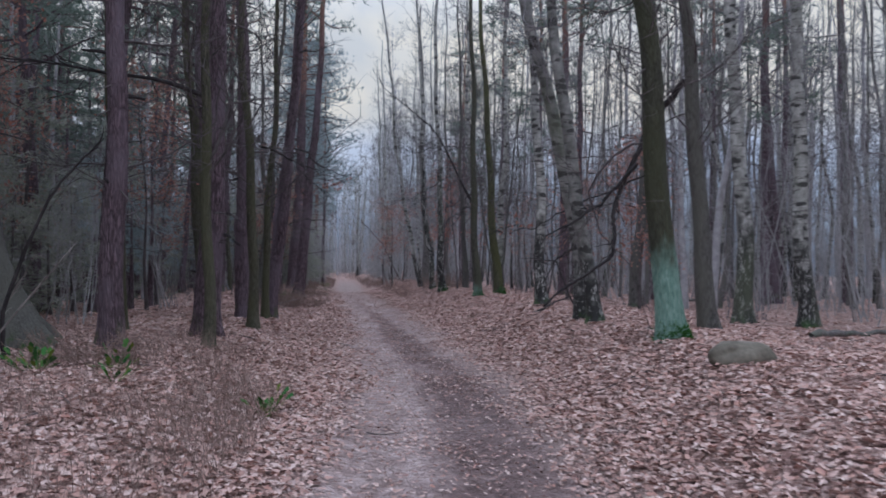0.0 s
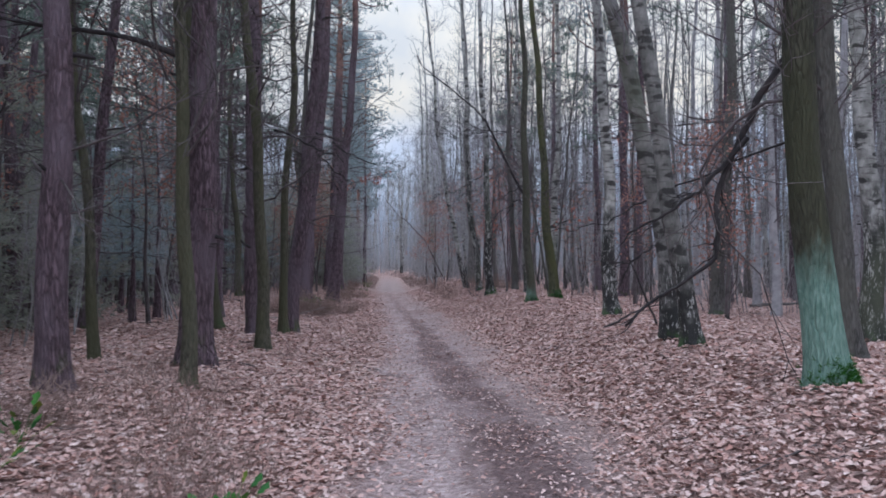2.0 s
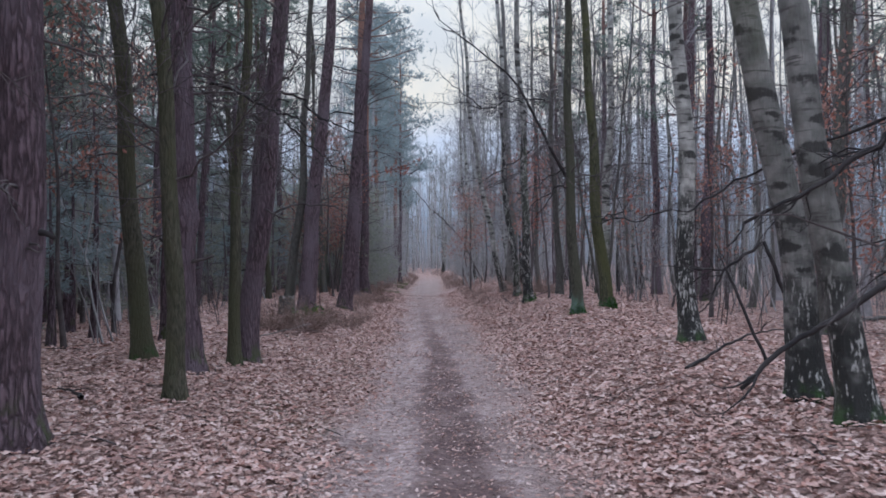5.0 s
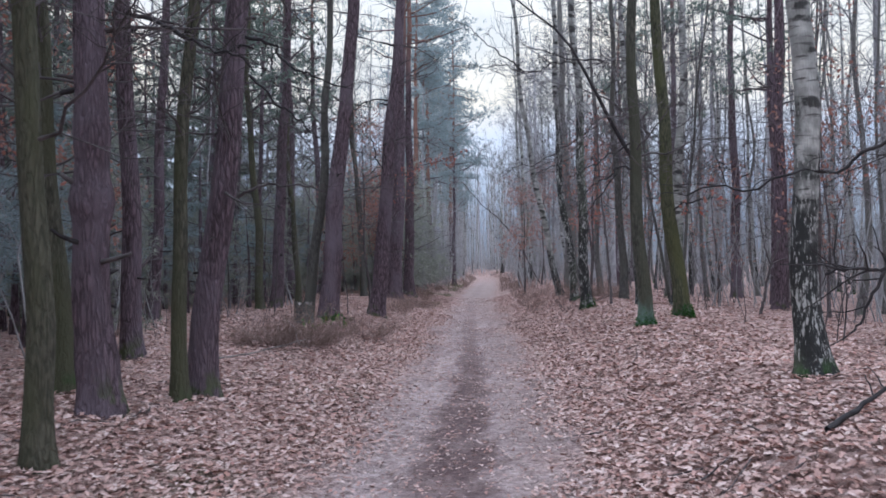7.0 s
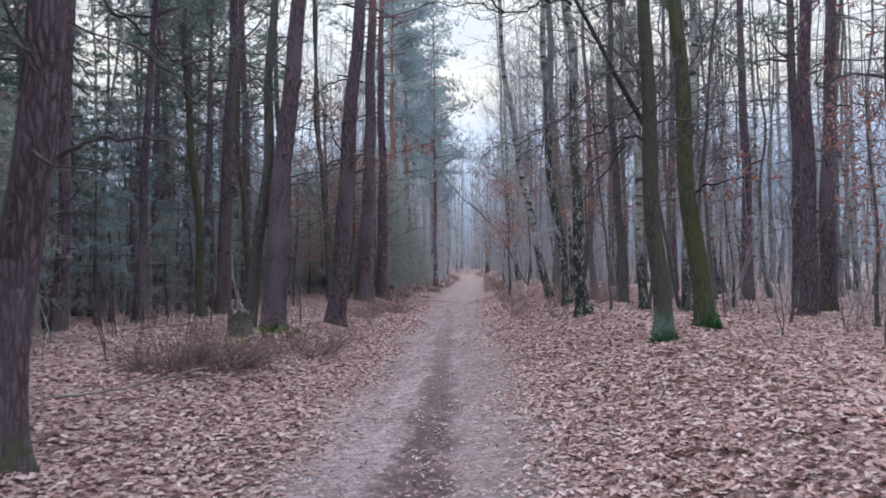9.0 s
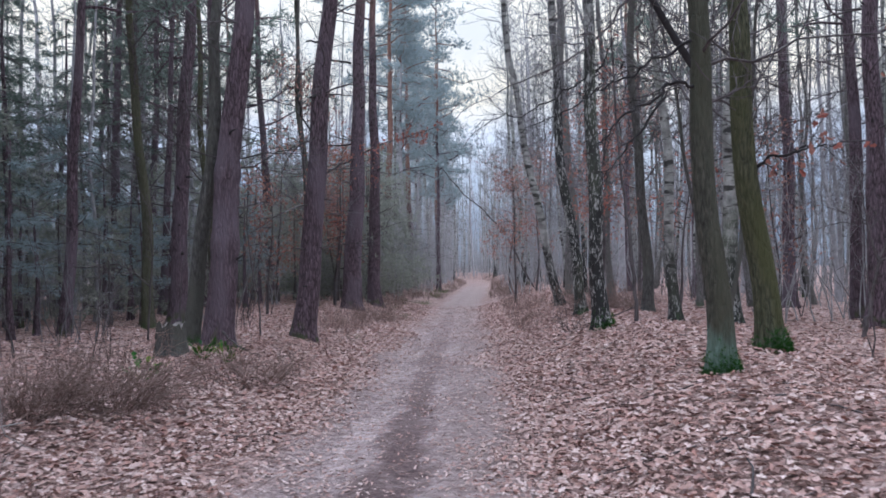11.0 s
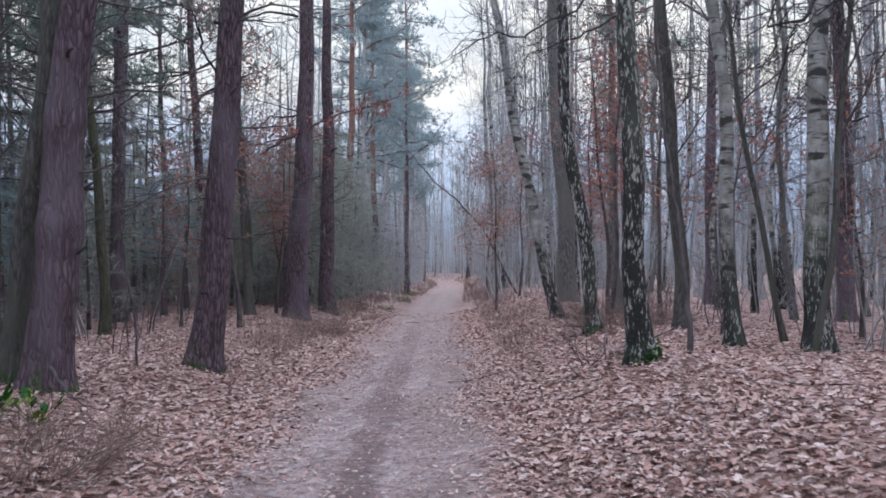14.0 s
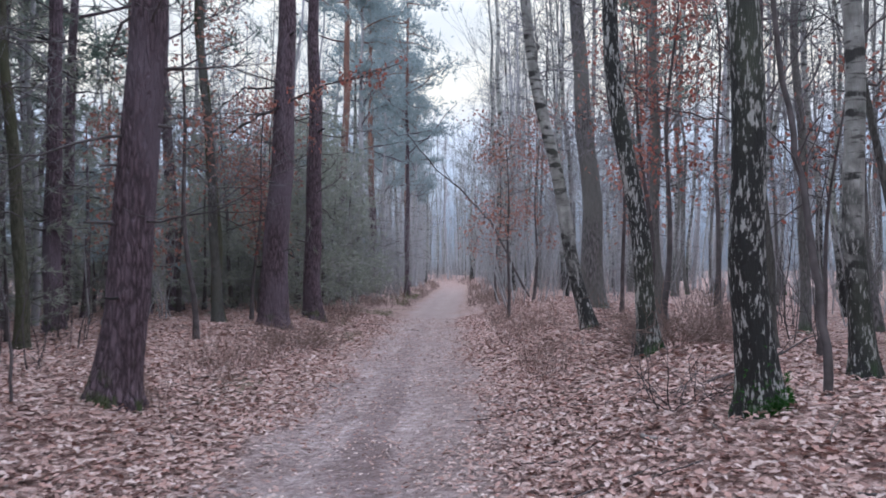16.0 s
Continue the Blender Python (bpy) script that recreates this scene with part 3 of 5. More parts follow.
# ---- trees ----
def bough(tree, pts, thick, mat, seed, twigs=10, reach=0.6, leaves=0, label="dark broken limb"):
    """A limb of a tree through given places, with side twigs and perhaps a few leaves."""
    rng = np.random.default_rng(seed)
    knots = np.array(pts, float) - np.array(tree.location)
    t = np.linspace(0, len(knots) - 1, 5 * len(knots))
    line = np.stack([np.interp(t, np.arange(len(knots)), knots[:, i]) for i in range(3)], -1)
    crook = np.cumsum(rng.normal(0, 0.026, (len(t), 3)), axis=0)
    line = line + (crook - np.linspace(0, 1, len(t))[:, None] * crook[-1:]) * min(1.0, np.linalg.norm(knots[-1] - knots[0]) / 1.5) * (0.45 if thick > 0.03 else 1.0)
    limb = part("limb", Shape().tube(line, np.linspace(thick, thick * 0.3, len(t)), 8), mat, tree, label)
    s, green = Shape(), Shape()
    for _ in range(twigs):
        q = rng.integers(len(t) // 5, len(t))
        d = line[q] - line[q - 1]
        d = d / (np.linalg.norm(d) + 1e-6) + rng.normal(0, 0.6, 3)
        c, _ = wander(line[q], d / np.linalg.norm(d), reach * rng.uniform(0.3, 1.1), 5, rng, 0.36, -0.03)
        s.tube(c, np.linspace(thick * 0.22, 0.002, 6), 4)
        for _ in range(2):
            e, _ = wander(c[rng.integers(1, 6)], rng.normal(0, 1, 3), 0.3 * reach, 3, rng, 0.4)
            s.tube(e, (0.003, 0.0025, 0.002, 0.0015), 3, cap=False)
        for _ in range(leaves):
            d = rng.normal(0, 1, 3) + np.array([0, 0, -0.8])
            d /= np.linalg.norm(d)
            w = np.cross(d, rng.normal(0, 1, 3))
            green.leaf(c[rng.integers(1, 6)] + rng.normal(0, 0.04, 3), d, w / np.linalg.norm(w), rng.uniform(0.08, 0.13), rng.uniform(0, 0.5))
    part("twigwork", s, mat, limb)
    if leaves:
        part("foliage", green, RED_LEAF, limb, "withered rust-red leaves", False)


SEED = [100]


def tree_root(name, x, y, label, group=""):
    ob = new(name)
    ob.location = (x, y, land1(x, y) - 0.02)
    return tagged(ob, label, "tree", group)


def pine(x, y, r, lx, ly, tall=17.0, bow=(0, 0), sticks=30, low=1.4, start=0.55, crown=22, burls=(), flare=0.42, stubs=10, bark=None, reach=2.1, label="tall Scots pine with purple-brown plated bark and dry lower twigs"):
    SEED[0] += 1
    rng = np.random.default_rng(SEED[0])
    root = tree_root("pine_tree", x, y, label, "pines along the lane")
    near = y < 46
    pts = spine(tall, (lx, ly), bow, rng, 0.5, 0.1 if near else 0.0)
    shape, rad = trunk_shape(pts, r, tall, rng, 30 if near else 12, flare, 0.025, 0.035 if near else 0, burls)
    # Farthest trunks take the paled bark, in place of haze.
    part("trunk", shape, bark or (PINE if y < 55 else HAZE_BARK), root)
    part("deadwood", dead_sticks(pts, rad, rng, low, tall * start, sticks), DARK_TWIG, root, "dry leafless lower branches")
    if near:
        for _ in range(stubs):
            j = int(np.searchsorted(pts[:, 2], rng.uniform(0.9, 6.8)))
            a = rng.uniform(0, 6.28)
            d = np.array([np.cos(a), np.sin(a), rng.uniform(-0.2, 0.5)])
            b, _ = wander(pts[j] + d * rad[j] * 0.8, d, rng.uniform(0.08, 0.34), 3, rng, 0.2)
            q = rng.uniform(0.012, 0.026)
            part("stub", Shape().tube(b, (q * 1.3, q, q * 0.9, q * 0.7), 7), rng.choice([DARK_TWIG, BLACK_WOOD, BLACK_WOOD]), root, "snapped dead branch stub")
    wood, green = crown_pine(pts, rad, tall, rng, start, crown, reach, 26 if y < 45 else 56, 0.26 if y < 45 else 0.3)
    part("boughwork", wood, PINE, root)
    # Crowns beyond y 36 swap to the paler needles for haze.
    part("crown", green, NEEDLES if y < 36 else HAZE_NEEDLES, root, "blue-green needle crown", False)
    return root


def broadleaf(x, y, r, lx, ly, mat, name, label, group, tall, bow, start, limbs, spread, twigs, flare, twig_mat, forks=(), moss=0.0):
    SEED[0] += 1
    rng = np.random.default_rng(SEED[0])
    root = tree_root(name, x, y, label, group)
    near = y < 46 and r > 0.06
    pts = spine(tall, (lx, ly), bow, rng, 0.4, 0.1 if near else 0.0, 0.045)
    shape, rad = trunk_shape(pts, r, tall, rng, 24 if near else 10, flare, 0.03, 0.03 if near else 0)
    part("trunk", shape, mat, root)
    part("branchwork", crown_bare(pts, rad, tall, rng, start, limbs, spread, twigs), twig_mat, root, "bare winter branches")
    for z, way, length, thick, sag in forks:
        j = int(np.searchsorted(pts[:, 2], z))
        way = np.array(way, float)
        limb, _ = wander(pts[j], way / np.linalg.norm(way), length, 10, rng, 0.07, sag)
        s = Shape().tube(limb, np.linspace(thick, thick * 0.25, 11), 8)
        for q in range(3, 11):
            for _ in range(3):
                d = limb[q] - limb[q - 1]
                d = d / np.linalg.norm(d) + rng.normal(0, 0.6, 3)
                c, _ = wander(limb[q], d / np.linalg.norm(d), rng.uniform(0.3, 0.9), 4, rng, 0.25, 0.02)
                s.tube(c, np.linspace(thick * 0.25, 0.003, 5), 4, cap=False)
        part("limb", s, BLACK_WOOD, root, "dark forked bare limb")
    if moss:
        s = Shape()
        for _ in range(260):
            a, h = rng.normal(-0.9, 0.9), abs(rng.normal(0, 0.11))
            rr = r * (1.02 + flare * np.exp(-h / 0.22)) * rng.uniform(0.98, 1.12)
            s.tuft((rr * np.cos(a) + lx * h, rr * np.sin(a), h), (np.cos(a), np.sin(a), 0.6), 0.05 * moss, rng, 7)
        part("moss", s, MOSS, root, "bright green moss cushion", False)
    return root


def oak(x, y, r, lx, ly, mat=None, tall=14.0, bow=(0, 0), start=0.16, limbs=30, spread=1.0, twigs=4, forks=(), moss=0.0, label="slender bare oak with grey mossy bark"):
    # Twigs turn paler past y 34 to suggest haze.
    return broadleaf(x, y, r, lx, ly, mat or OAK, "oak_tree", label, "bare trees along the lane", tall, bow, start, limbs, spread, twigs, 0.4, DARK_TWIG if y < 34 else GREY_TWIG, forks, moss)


def birch(x, y, r, lx, ly, mat=None, tall=16.0, bow=(0, 0), start=0.22, limbs=28, spread=0.9, twigs=4, forks=(), moss=0.0, label="white birch with black fissured bark at its foot"):
    return broadleaf(x, y, r, lx, ly, mat or BIRCH, "birch_tree", label, "birches along the lane", tall, bow, start, limbs, spread, twigs, 0.55, GREY_TWIG, forks, moss)


# the trees that line the lane: place, girth and lean
pine(-4.25, 10.80, 0.150, -0.007, -0.001)
oak(-5.02, 13.20, 0.069, -0.070, -0.006, mat=MOSSY)
oak(-3.24, 11.61, 0.081, -0.015, -0.001, mat=MOSSY, forks=((3.5, (-1, 0.0, 0.35), 2.6, 0.035, -0.06),), label="thin tree covered in olive-green moss")
pine(-3.67, 13.09, 0.199, 0.011, 0.001)
oak(-5.13, 18.08, 0.138, -0.088, -0.007, mat=MOSSY)
oak(-3.53, 15.57, 0.099, -0.044, -0.008, mat=MOSSY, label="thin tree covered in olive-green moss")
PINE_C = pine(-4.02, 17.03, 0.164, -0.029, -0.005, low=0.9, sticks=26, burls=((1.9, 0.34), (2.5, 0.14), (0.5, 0.1)), stubs=18, label="old pine with a broken burl and snapped dead twigs")
pine(-5.94, 20.65, 0.135, -0.029, -0.006)
oak(-3.85, 18.12, 0.080, 0.020, 0.004, mat=MOSSY, label="thin tree covered in olive-green moss")
PINE_D = pine(-3.86, 18.56, 0.147, 0.094, 0.017)
pine(-8.80, 32.56, 0.175, 0.046, 0.008)
pine(-5.78, 28.33, 0.212, 0.084, 0.016, burls=((1.6, 0.15), (2.7, 0.12)), bow=(-0.08, 0))
PINE_G = pine(-5.41, 30.97, 0.205, 0.089, 0.015)
PINE_H = pine(-7.23, 39.97, 0.276, 0.040, 0.006)
pine(-7.34, 42.92, 0.212, -0.000, -0.000)
pine(-9.60, 53.21, 0.202, 0.023, 0.004, bark=TALL_PINE)
pine(-10.16, 60.52, 0.192, -0.020, -0.003, bark=TALL_PINE)
pine(-11.48, 75.02, 0.224, -0.009, -0.001, bark=TALL_PINE)
LANE_OAK = oak(-8.33, 39.81, 0.115, -0.066, -0.010, mat=MOSSY)
oak(-8.30, 39.70, 0.105, -0.060, -0.010, mat=DARK_OAK)
pine(-5.78, 10.90, 0.350, -0.196, -0.018, flare=1.1, tall=18.0, bark=DARK_OAK, label="stout old pine with a wide flared root foot")
oak(-6.37, 28.55, 0.125, 0.088, 0.01, mat=DARK_OAK, bow=(0.08, 0), label="dark knotty oak leaning beside a pine and a stump")
oak(2.74, 10.08, 0.157, -0.125, -0.012, mat=LICHEN, moss=1.2, bow=(0.08, 0), label="leaning oak with a turquoise lichen foot and moss")
SHATTERED = oak(4.01, 12.59, 0.134, -0.092, -0.009, mat=DARK_OAK)
birch(2.18, 18.25, 0.121, -0.047, -0.004)
birch(2.45, 14.49, 0.133, -0.189, -0.015, mat=GREY_BIRCH, bow=(0.10, 0), label="leaning grey birch with a black cracked foot")
birch(2.45, 13.41, 0.116, -0.139, -0.011, bow=(-0.08, 0), mat=GREY_BIRCH, label="leaning birch with greenish-white bark and a wide black foot")
oak(5.03, 21.73, 0.156, 0.055, 0.004, mat=DARK_OAK)
O_M = oak(1.03, 24.36, 0.115, -0.040, -0.007, mat=PALE_FOOT, moss=1.0, forks=((2.65, (-0.75, -0.18, 2.4), 4.5, 0.036, 0.0),), label="straight oak with pale lichen and moss at its foot")
O_N = oak(1.76, 25.92, 0.139, -0.085, -0.016, mat=OLIVE, moss=1.2, label="oak with olive-green algae and a mossy foot")
B_O = birch(0.01, 29.51, 0.118, -0.045, -0.007, mat=OLD_BIRCH, moss=0.9, label="old birch with black cracked bark flecked with white")
birch(-0.38, 32.94, 0.106, -0.082, -0.013, mat=OLD_BIRCH, bow=(-0.10, 0))
birch(-0.94, 36.40, 0.106, -0.188, -0.030, bow=(-0.12, 0))
# Grey bark instead of dark: these two oaks are hazed by colour.
oak(-0.75, 41.13, 0.231, -0.049, -0.008, mat=OAK)
oak(0.27, 38.12, 0.099, -0.029, -0.005, mat=OAK)
oak(0.91, 33.52, 0.110, -0.042, -0.007, mat=DARK_OAK)
birch(1.26, 31.40, 0.096, -0.055, -0.009)
oak(2.10, 32.42, 0.042, -0.176, -0.029, mat=DARK_OAK)
birch(2.13, 31.08, 0.136, 0.023, 0.004)
birch(-4.19, 60.30, 0.133, -0.065, -0.011)
birch(-3.43, 55.00, 0.138, -0.070, -0.011)
pine(4.58, 31.68, 0.176, 0.006, 0.001)
pine(5.23, 32.66, 0.172, 0.020, 0.004)
pine(4.48, 37.55, 0.157, -0.014, -0.003)
birch(6.50, 14.84, 0.150, -0.052, 0.000)
pine(10.30, 25.79, 0.211, -0.040, 0.000)
birch(5.74, 15.89, 0.161, -0.039, 0.000)
pine(12.82, 26.08, 0.195, -0.040, 0.000)
# Greyed bark again, in place of haze.
oak(2.35, 37.33, 0.079, -0.017, -0.003, mat=OAK)
oak(2.07, 30.96, 0.042, 0.115, 0.018, mat=DARK_OAK)
pine(-9.92, 36.76, 0.155, -0.017, -0.003)
oak(-8.85, 34.42, 0.095, -0.054, -0.010, mat=MOSSY)
oak(-8.83, 31.54, 0.116, -0.049, -0.009, mat=MOSSY)


# ---- the wood behind the first rows ----
def ready_made(kind, seed):
    """A tree of the wood, built once at the origin and copied."""
    rng = np.random.default_rng(seed)
    root = new({"pine": "pine_tree", "oak": "oak_tree", "birch": "birch_tree"}[kind])
    tall = rng.uniform(13, 17)
    lean = rng.normal(0, 0.035, 2)
    if kind == "pine":
        pts = spine(tall, lean, (0, 0), rng, 0.7)
        shape, rad = trunk_shape(pts, rng.uniform(0.11, 0.17), tall, rng, 9, 0.35)
        part("trunk", shape, PINE, root)
        part("deadwood", dead_sticks(pts, rad, rng, 1.2, tall * 0.6, 16), DARK_TWIG, root)
        wood, green = crown_pine(pts, rad, tall, rng, 0.36, 26, 1.9, 24, 0.31)
        part("boughwork", wood, PINE, root)
        part("crown", green, NEEDLES, root, "blue-green needle crown", False)
        tagged(root, "pine of the wood with a thin blue-green crown", "tree", "trees of the wood")
    else:
        thin = rng.uniform(0.05, 0.12)
        pts = spine(tall, lean, (0, 0), rng, 0.6, 0, 0.06)
        shape, rad = trunk_shape(pts, thin, tall, rng, 8, 0.4)
        # Odd seeds take the haze-lightened bark, so the wood behind looks misty.
        part("trunk", shape, BIRCH if kind == "birch" else (OAK, HAZE_BARK)[seed % 2], root)
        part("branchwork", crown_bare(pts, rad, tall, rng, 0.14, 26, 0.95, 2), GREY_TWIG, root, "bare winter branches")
        tagged(root, "slim white birch of the wood, bare" if kind == "birch" else "slim bare broadleaved tree of the wood", "tree", "trees of the wood")
    return root


def spot_free(x, y, taken, gap):
    return all((x - a) ** 2 + (y - b) ** 2 > gap * gap for a, b in taken)


def plant(models, count, where, seed, gap, taken):
    """Copies of the models, scattered; the first copy of each is the model itself."""
    rng = np.random.default_rng(seed)
    fresh = list(models)
    done = tries = 0
    while done < count and tries < count * 60:
        tries += 1
        x, y = where(rng)
        if not spot_free(x, y, taken, gap):
            continue
        taken.append((x, y))
        m = pose(x, y, land1(x, y) - 0.05, 0, 0, rng.uniform(0, 360))
        s = rng.uniform(0.85, 1.2)
        ob = models[done % len(models)]
        if fresh:
            ob = fresh.pop(0)
            ob.matrix_basis = m
        else:
            ob = copy_thing(ob, m)
        ob.scale = (s, s, s)
        done += 1


TAKEN = [(o.location.x, o.location.y) for o in scene.objects if o.get("category") == "tree"]


def right_near(rng):
    y = rng.uniform(6, 62)
    return lane(y) + (rng.uniform(7.2, 20) if y < 44 else rng.uniform(3.6, 16)), y


def left_near(rng):
    y = rng.uniform(6, 48)
    return lane(y) - (rng.uniform(6.2, 20) if y < 44 else rng.uniform(5.2, 15)), y


plant([ready_made("oak", 1), ready_made("oak", 2), ready_made("oak", 3), ready_made("birch", 4), ready_made("birch", 5), ready_made("oak", 6), ready_made("pine", 7)], 110, right_near, 11, 1.15, TAKEN)
plant([ready_made("pine", 21), ready_made("pine", 22), ready_made("oak", 23), ready_made("pine", 24), ready_made("oak", 25)], 84, left_near, 12, 1.2, TAKEN)


def slim_tree(seed, bark=None):
    """A thin grey pole of a tree, drawn up by the crowd round it."""
    rng = np.random.default_rng(seed)
    root = new("ash_tree")
    tall = rng.uniform(11, 15)
    pts = spine(tall, rng.normal(0, 0.06, 2), rng.normal(0, 0.15, 2), rng, 0.7, 0, 0.08)
    shape, rad = trunk_shape(pts, rng.uniform(0.05, 0.1), tall, rng, 7, 0.4)
    # Without a given bark the pole is paled as if hazed.
    part("trunk", shape, bark or HAZE_BARK, root)
    part("branchwork", crown_bare(pts, rad, tall, rng, 0.2, 16, 0.9, 2), GREY_TWIG if bark else HAZE_TWIG, root, "bare winter branches")
    return tagged(root, "thin grey tree of the crowded wood, bare", "tree", "trees of the wood")


def right_deep(rng):
    y = rng.uniform(16, 66)
    return lane(y) + rng.uniform(7.5, 19), y


plant([slim_tree(31, OAK), slim_tree(32, OAK), slim_tree(33, BIRCH)], 60, right_deep, 13, 0.9, TAKEN)


def left_far(rng):
    y = rng.uniform(46, 74)
    return lane(y) - rng.uniform(5.0, 16), y


plant([slim_tree(34), slim_tree(35)], 26, left_far, 14, 1.2, TAKEN)


def far_woods():
    """The depth of the wood all round: trunks and boughs nobody could count."""
    rng = np.random.default_rng(77)
    wood, pale, green = Shape(), Shape(), Shape()
    for i in range(590):
        side = i % 4 if i < 540 else 4
        if side == 4:
            y = rng.uniform(106, 150)
            x = lane(104) - 0.2 * (y - 104) + rng.uniform(-7, 9)
        elif side < 3:
            y = rng.uniform(-12, 112)
            d = rng.uniform(16, 44) if y < 56 else 2.6 + (0.6 if y < 92 else -0.8) + 34 * rng.random() ** 2.2
            x = lane(y) + (d if side < 2 else -d)
        else:
            y = rng.uniform(100, 140)
            x = rng.uniform(-42, 26)
            if abs(x - lane(y)) < 2.0 and y < 108:
                continue
        tall = rng.uniform(12, 18)
        lean = rng.normal(0, 0.035, 2)
        z = land1(x, y) - 0.1
        n = 7
        h = np.linspace(0, tall, n)
        pts = np.c_[x + lean[0] * h + np.cumsum(rng.normal(0, 0.13, n)), y + lean[1] * h, z + h]
        r = rng.uniform(0.06, 0.15) if y < 56 else rng.uniform(0.04, 0.115)
        leafy = x < lane(y) and rng.random() < 0.4
        s = pale if (not leafy and rng.random() < 0.55) else wood
        s.tube(pts, np.linspace(r * 1.1, r * 0.15, n), 5, cap=False)
        for k in range(18 if abs(x - lane(y)) < 14 else 11):
            f = rng.uniform(0.2, 0.98)
            a = rng.uniform(0, 6.28)
            q = np.array([np.interp(f * tall, h, pts[:, 0]), np.interp(f * tall, h, pts[:, 1]), z + f * tall])
            w = np.array([np.cos(a), np.sin(a), rng.uniform(0.1, 0.3) if leafy else rng.uniform(0.4, 1.2)])
            b, _ = wander(q, w / np.linalg.norm(w), rng.uniform(0.8, 2.2) * (1.2 - f * 0.7), 3, rng, 0.2, 0.04)
            s.tube(b, (0.022, 0.016, 0.011, 0.006), 3, cap=False)
            if leafy and f > 0.4:
                for _ in range(9):
                    green.tuft(b[rng.integers(1, 4)] + rng.normal(0, 0.25, 3), (0, 0, 0.5), 0.34, rng, 6)
            else:
                for _ in range(4 if abs(x - lane(y)) > 9 else 9):
                    c, _ = wander(b[rng.integers(1, 4)], w / np.linalg.norm(w) + rng.normal(0, 0.5, 3), rng.uniform(0.4, 1.0), 2, rng, 0.3, 0.05)
                    s.tube(c, (0.010, 0.008, 0.004), 3, cap=False)
    # Pale bark, birches and needles carry the distance haze in their colour.
    for name, s, mat, label in (("far_trees", wood, HAZE_BARK, "dense winter wood in the distance, bark paled grey for haze"), ("far_birches", pale, BIRCH, "slim birches crowding the distance, pale to stand in for haze"), ("far_pines", green, HAZE_NEEDLES, "pine crowns in the distance, paled blue-green for haze")):
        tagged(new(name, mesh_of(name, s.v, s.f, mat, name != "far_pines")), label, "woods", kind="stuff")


far_woods()


# ---- fallen leaves ----
def fallen_leaves():
    rng = np.random.default_rng(31)
    n = 300000
    y = 2.6 + 45 * rng.random(n) ** 1.12
    u = rng.normal(0, 3.6, n)
    u = np.where(np.abs(u) > 9.5, rng.uniform(-6, 6, n), u)
    au = np.abs(u + 0.1 + 0.35 * np.sin(y * 1.3) * np.sin(y * 0.47))
    keep = rng.random(n) < np.clip((au - 0.45) / 0.8, 0.3, 1.0) * np.where(au < 0.9, 0.6 + 0.9 * np.clip(np.sin(2.1 * y + 3 * u) * np.sin(0.83 * y + 1.7), 0, 1), 1)
    # drifts gather along the lane's edge
    y, u = y[keep], u[keep]
    n = len(y)
    x = u + lane(y)
    size = rng.uniform(0.04, 0.086, n) * np.clip(0.42 + 0.45 * np.abs(u), 0.6, 1.0)
    turn = rng.uniform(0, 2 * np.pi, n)
    tip, roll = rng.normal(0, 0.21, n), rng.normal(0, 0.25, n)
    along = np.stack([np.cos(turn) * np.cos(tip), np.sin(turn) * np.cos(tip), np.sin(tip)], -1)
    side = np.stack([-np.sin(turn) * np.cos(roll), np.cos(turn) * np.cos(roll), np.sin(roll)], -1)
    up = np.cross(along, side)
    z = land(x, y) + 0.012 + 0.3 * size * (np.abs(np.sin(tip)) + np.abs(np.sin(roll))) * 0.6 + rng.uniform(0, 0.02, n)
    at = np.stack([x, y, z], -1) - along * (size * 0.5)[:, None]
    curl = rng.uniform(-0.15, 0.5, n)
    rows = ((0, 0, 0), (0.22, 0.22, 0.2), (0.42, 0.13, 0.1), (0.66, 0.31, 0.3), (1, 0, 0.5), (0.66, -0.31, 0.3), (0.42, -0.13, 0.1), (0.22, -0.22, 0.2))
    vs = [at + along * (s * size)[:, None] + side * (w * size)[:, None] + up * (curl * size * (abs(w) * 1.5 + h * 0.35))[:, None] for s, w, h in rows]
    verts = np.stack(vs, 1).reshape(-1, 3)
    b = np.arange(n)[:, None] * 8
    faces = np.concatenate([b + np.array([[0, 1, 2, 3, 4]]), b + np.array([[0, 4, 5, 6, 7]])], 1).reshape(-1, 5)
    me = bpy.data.meshes.new("fallen_leaves")
    me.vertices.add(len(verts))
    me.vertices.foreach_set("co", verts.astype(np.float32).reshape(-1))
    me.loops.add(faces.size)
    me.loops.foreach_set("vertex_index", faces.astype(np.int32).reshape(-1))
    me.polygons.add(len(faces))
    me.polygons.foreach_set("loop_start", np.arange(0, faces.size, 5, dtype=np.int32))
    me.materials.append(LITTER)
    me.update(calc_edges=True)
    tagged(new("fallen_leaves", me), "brown and tan oak leaves strewn thickly over the banks", "leaves", kind="stuff")


fallen_leaves()


